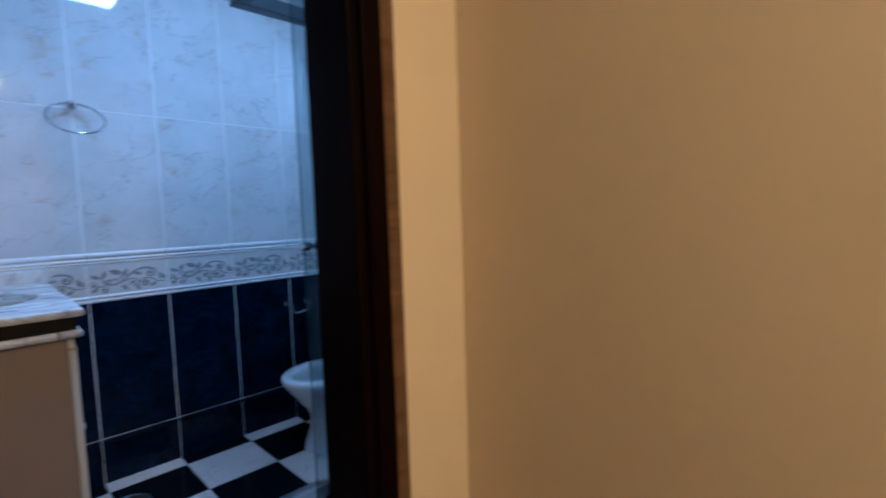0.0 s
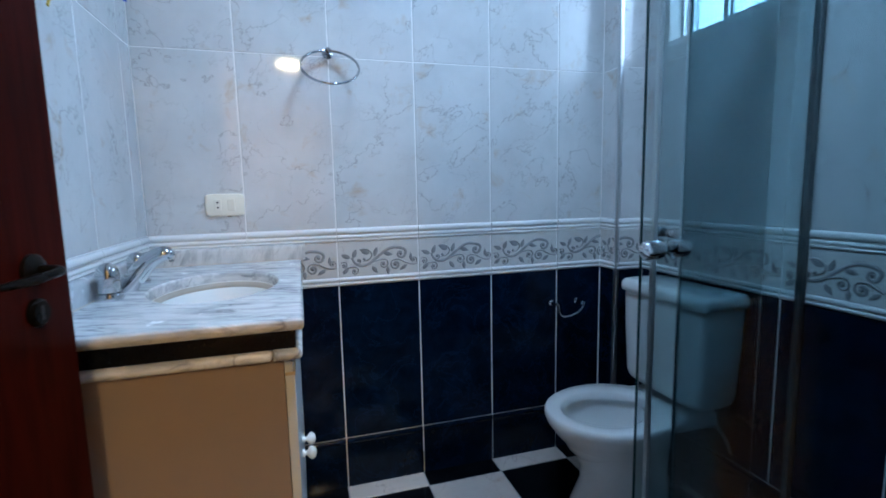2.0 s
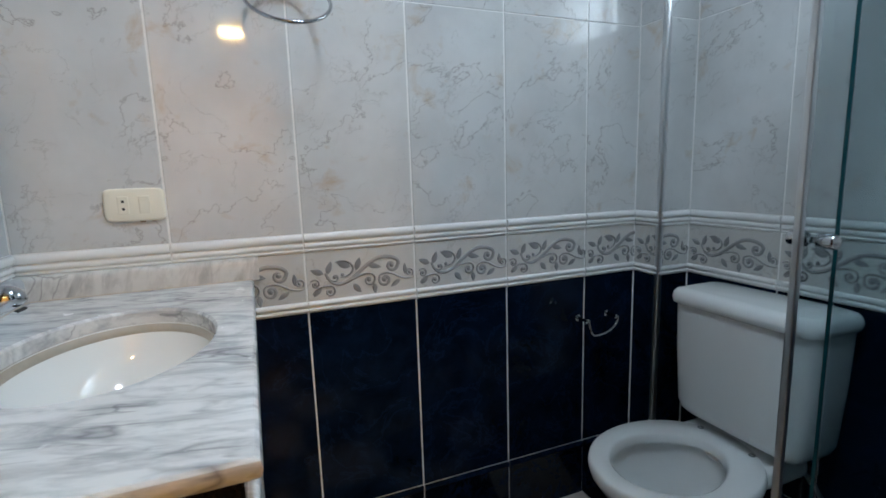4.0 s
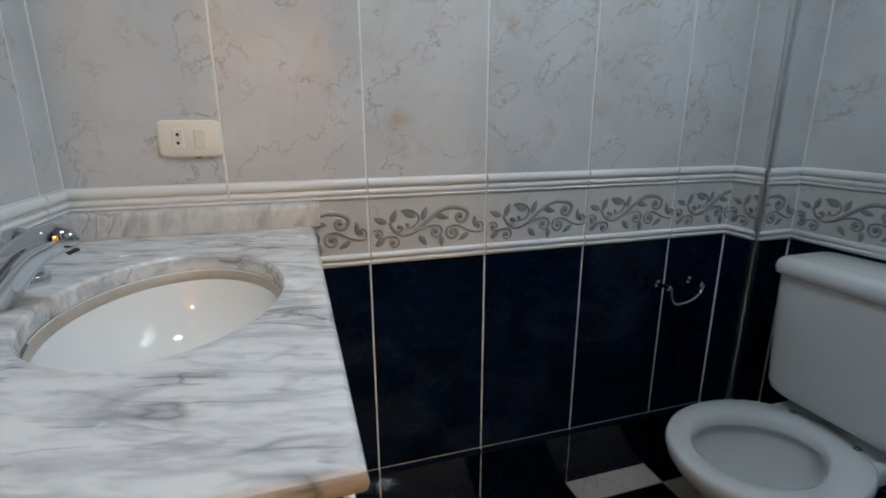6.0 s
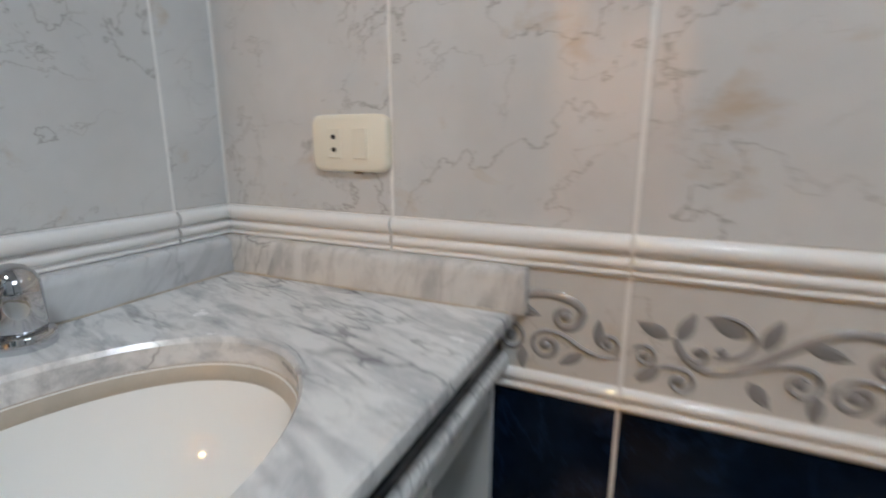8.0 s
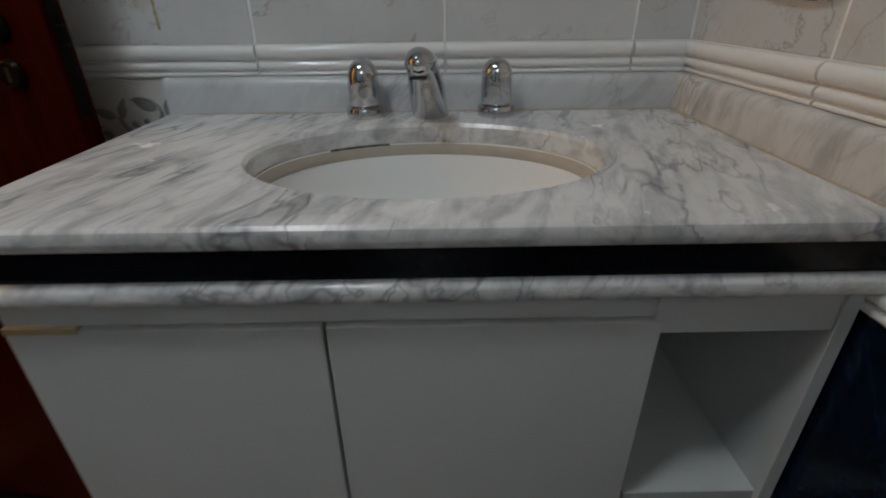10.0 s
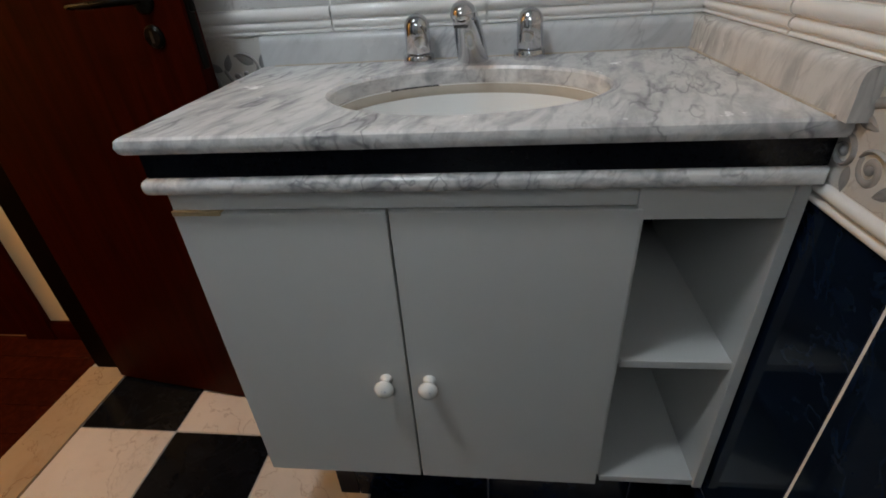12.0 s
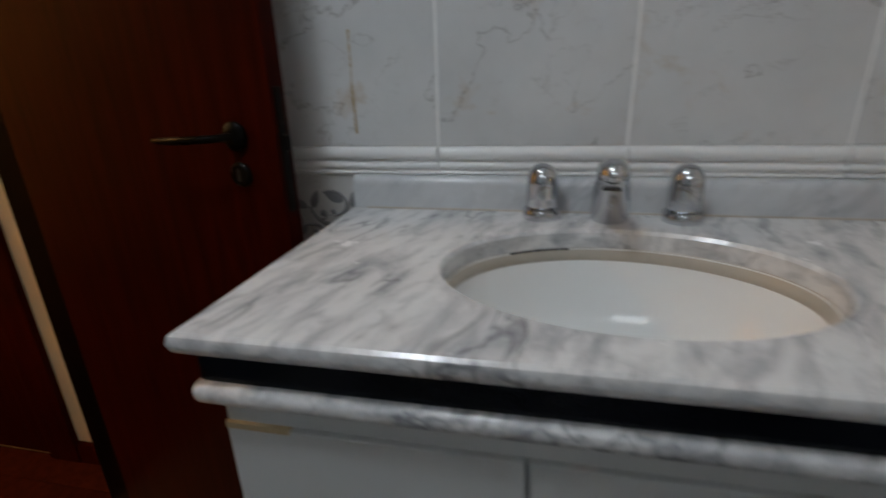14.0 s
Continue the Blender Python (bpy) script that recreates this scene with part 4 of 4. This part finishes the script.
def clipped(bm, x0, x1):
    for co, no in (((x0 + 0.001, 0, 0), (-1, 0, 0)), ((x1 - 0.001, 0, 0), (1, 0, 0))):
        bmesh.ops.bisect_plane(bm, geom=bm.verts[:] + bm.edges[:] + bm.faces[:], plane_co=co, plane_no=no, clear_outer=True)
    return moved(bm, Matrix.Translation((-x0, 0, 0)))


def keep(key, make, material, smooth=None):
    if key not in shared:
        me = mesh_of(key[0], make(), smooth)
        me.materials.append(material)
        shared[key] = me
    return shared[key]


def minus(r, hole):
    """The parts of a rectangle outside a hole; both as (u0, z0, u1, z1)."""
    u0, z0, u1, z1 = r
    if not hole or hole[0] >= u1 or hole[2] <= u0 or hole[1] >= z1 or hole[3] <= z0:
        return [r]
    out = []
    if hole[1] > z0:
        out.append((u0, z0, u1, hole[1]))
    if hole[3] < z1:
        out.append((u0, hole[3], u1, z1))
    a, b = max(z0, hole[1]), min(z1, hole[3])
    if hole[0] > u0:
        out.append((u0, a, hole[0], b))
    if hole[2] < u1:
        out.append((hole[2], a, u1, b))
    return [p for p in out if p[2] - p[0] > 0.012 and p[3] - p[1] > 0.012]


def clad(wall, m, joints, hole=None, part_from=0):
    """Skirting, navy tiles, border, frieze and marbled tiles between the joints of a wall. part_from: 1 where the first frieze piece is the end of a tile."""
    for i, (a, b) in enumerate(zip(joints, joints[1:])):
        w = round(b - a, 4)
        cut = w < MOD - 0.01
        f = m @ Matrix.Translation((a, 0, 0))

        def put(name, key, make, material, u, z, smooth=None, parent=wall):
            return part(name, keep(key, make, material, smooth), material, parent, m=f @ Matrix.Translation((u, 0, z)))

        pw = round(w - 2 * HALF, 4)
        for name, prof, material in (("skirting_tile", P_SKIRT, TILE_NAVY), ("lower_moulding", P_LOWER, WHITE_GLAZE), ("upper_moulding", P_UPPER, WHITE_GLAZE)):
            for r in minus((a, prof[0][1], b, prof[-1][1]), hole):
                put(name, (name, pw), lambda: extruded(prof, pw), material, HALF, 0, 40)
        for name, (z0, z1), material in (("navy_tile", Z_NAVY, TILE_NAVY), ("frieze_tile", Z_FRIEZE, TILE_FRIEZE)):
            for r in minus((a, z0, b, z1), hole):
                t = put(name, (name, pw), lambda: slab_piece(pw, z1 - z0), material, HALF, z0)
                if name == "frieze_tile":
                    left = MOD - w if (cut and i == 0 and part_from) else 0.0
                    for dark, material2 in ((False, VINE), (True, VINE_DARK)):
                        key = ("vine" if not dark else "leaves", pw, left > 0)
                        q = part(key[0], keep(key, lambda: clipped(vine_relief(dark), left, left + w) if cut else vine_relief(dark), material2, 60), material2, t)
                        q.matrix_basis = Matrix.Translation((-HALF, 0.0003, 0))
        z = Z_UPPER
        while z < CEIL - 0.02:
            for u0, v0, u1, v1 in minus((a + HALF, z, b - HALF, min(z + 0.5955, CEIL - 0.001)), hole):
                put("marbled_tile", ("marbled_tile", round(u1 - u0, 4), round(v1 - v0, 4)), lambda: slab_piece(round(u1 - u0, 4), round(v1 - v0, 4)), TILE_LIGHT, u0 - a, v0)
            z += 0.5985


# pieces run from each wall's local x = 0
clad(wall_north, Matrix.Identity(4), [0, 0.304, 0.608, 0.913, 1.214, 1.513, COL_X])
clad(wall_west, pose(0, 0, 0, 0, 0, 90), [NIB_IN, -0.094 - 4 * MOD, -0.094 - 3 * MOD, -0.094 - 2 * MOD, -0.094 - MOD, -0.094, 0])
clad(wall_east, pose(X_EAST, COL_Y, 0, 0, 0, -90), [0, MOD, 2 * MOD, 3 * MOD, 4 * MOD, 5 * MOD, COL_Y - Y_SOUTH], hole=(COL_Y - WIN[1], WIN[2], COL_Y - WIN[0], WIN[3]))
clad(wall_column, pose(COL_X, 0, 0, 0, 0, -90), [0, -COL_Y])
clad(wall_column, pose(COL_X, COL_Y, 0), [0, X_EAST - COL_X], part_from=1)
clad(wall_south, pose(X_EAST, Y_SOUTH, 0, 0, 0, 180), [0, MOD, 2 * MOD, 3 * MOD, X_EAST - JAMB_X - 0.052])

# floor tiles: a checkerboard that starts from the second column
xs = [0.0, 0.228] + [MOD * k for k in range(2, 7)] + [X_EAST]
ys = [0.0, -0.095] + [-0.095 - 0.292 * k for k in range(1, 6)]
for i, (x0, x1) in enumerate(zip(xs, xs[1:])):
    for j, (y1, y0) in enumerate(zip(ys, ys[1:])):
        w, d = round(x1 - x0 - 2 * HALF, 4), round(y1 - y0 - 2 * HALF, 4)
        if w < 0.01 or d < 0.01:
            continue
        dark = (i + j) % 2 == 1
        key = ("floor_tile", w, d, dark)
        me = keep(key, lambda: slab_piece(w, d, 0.0, 0.001, 0.006), FLOOR_NAVY if dark else FLOOR_LIGHT)
        part("dark_floor_tile" if dark else "cream_floor_tile", me, None, floor, m=pose(x0 + HALF, y0 + HALF, 0.0, -90, 0, 0) @ pose(0, 0, 0, 0, 0, 0))

for k, (x0, x1) in enumerate([(JAMB_X + 0.002, 3 * MOD)] + list(zip(xs[3:], xs[4:]))):
    w, d = round(x1 - x0 - 2 * HALF, 4), round(-1.555 - Y_SOUTH - 2 * HALF, 4)
    me = keep(("floor_tile", w, d, k % 2 == 1), lambda: slab_piece(w, d, 0.0, 0.001, 0.006), FLOOR_NAVY if k % 2 == 1 else FLOOR_LIGHT)
    part("dark_floor_tile" if k % 2 == 1 else "cream_floor_tile", me, None, floor, m=pose(x0 + HALF, Y_SOUTH + HALF, 0.0, -90, 0, 0))

# corridor boards
bw = 0.10
k = 0
x = HALL_X0
rnd = random.Random(5)
while x < HALL_X1 - 0.001:
    w = min(bw, HALL_X1 - x)
    y = -1.702
    first = rnd.uniform(0.4, 1.2)
    while y > HALL_Y + 0.001:
        ln = min(first, y - HALL_Y)
        first = 1.3
        me = keep(("floor_board", round(w, 3), round(ln, 3)), lambda: slab_piece(w - 0.0012, ln - 0.0012, 0.0, 0.0008, 0.006), FLOOR_WOOD)
        part("floor_board", me, None, hall_floor, m=pose(x, y - ln, 0.0, -90, 0, 0))
        y -= ln
    x += w
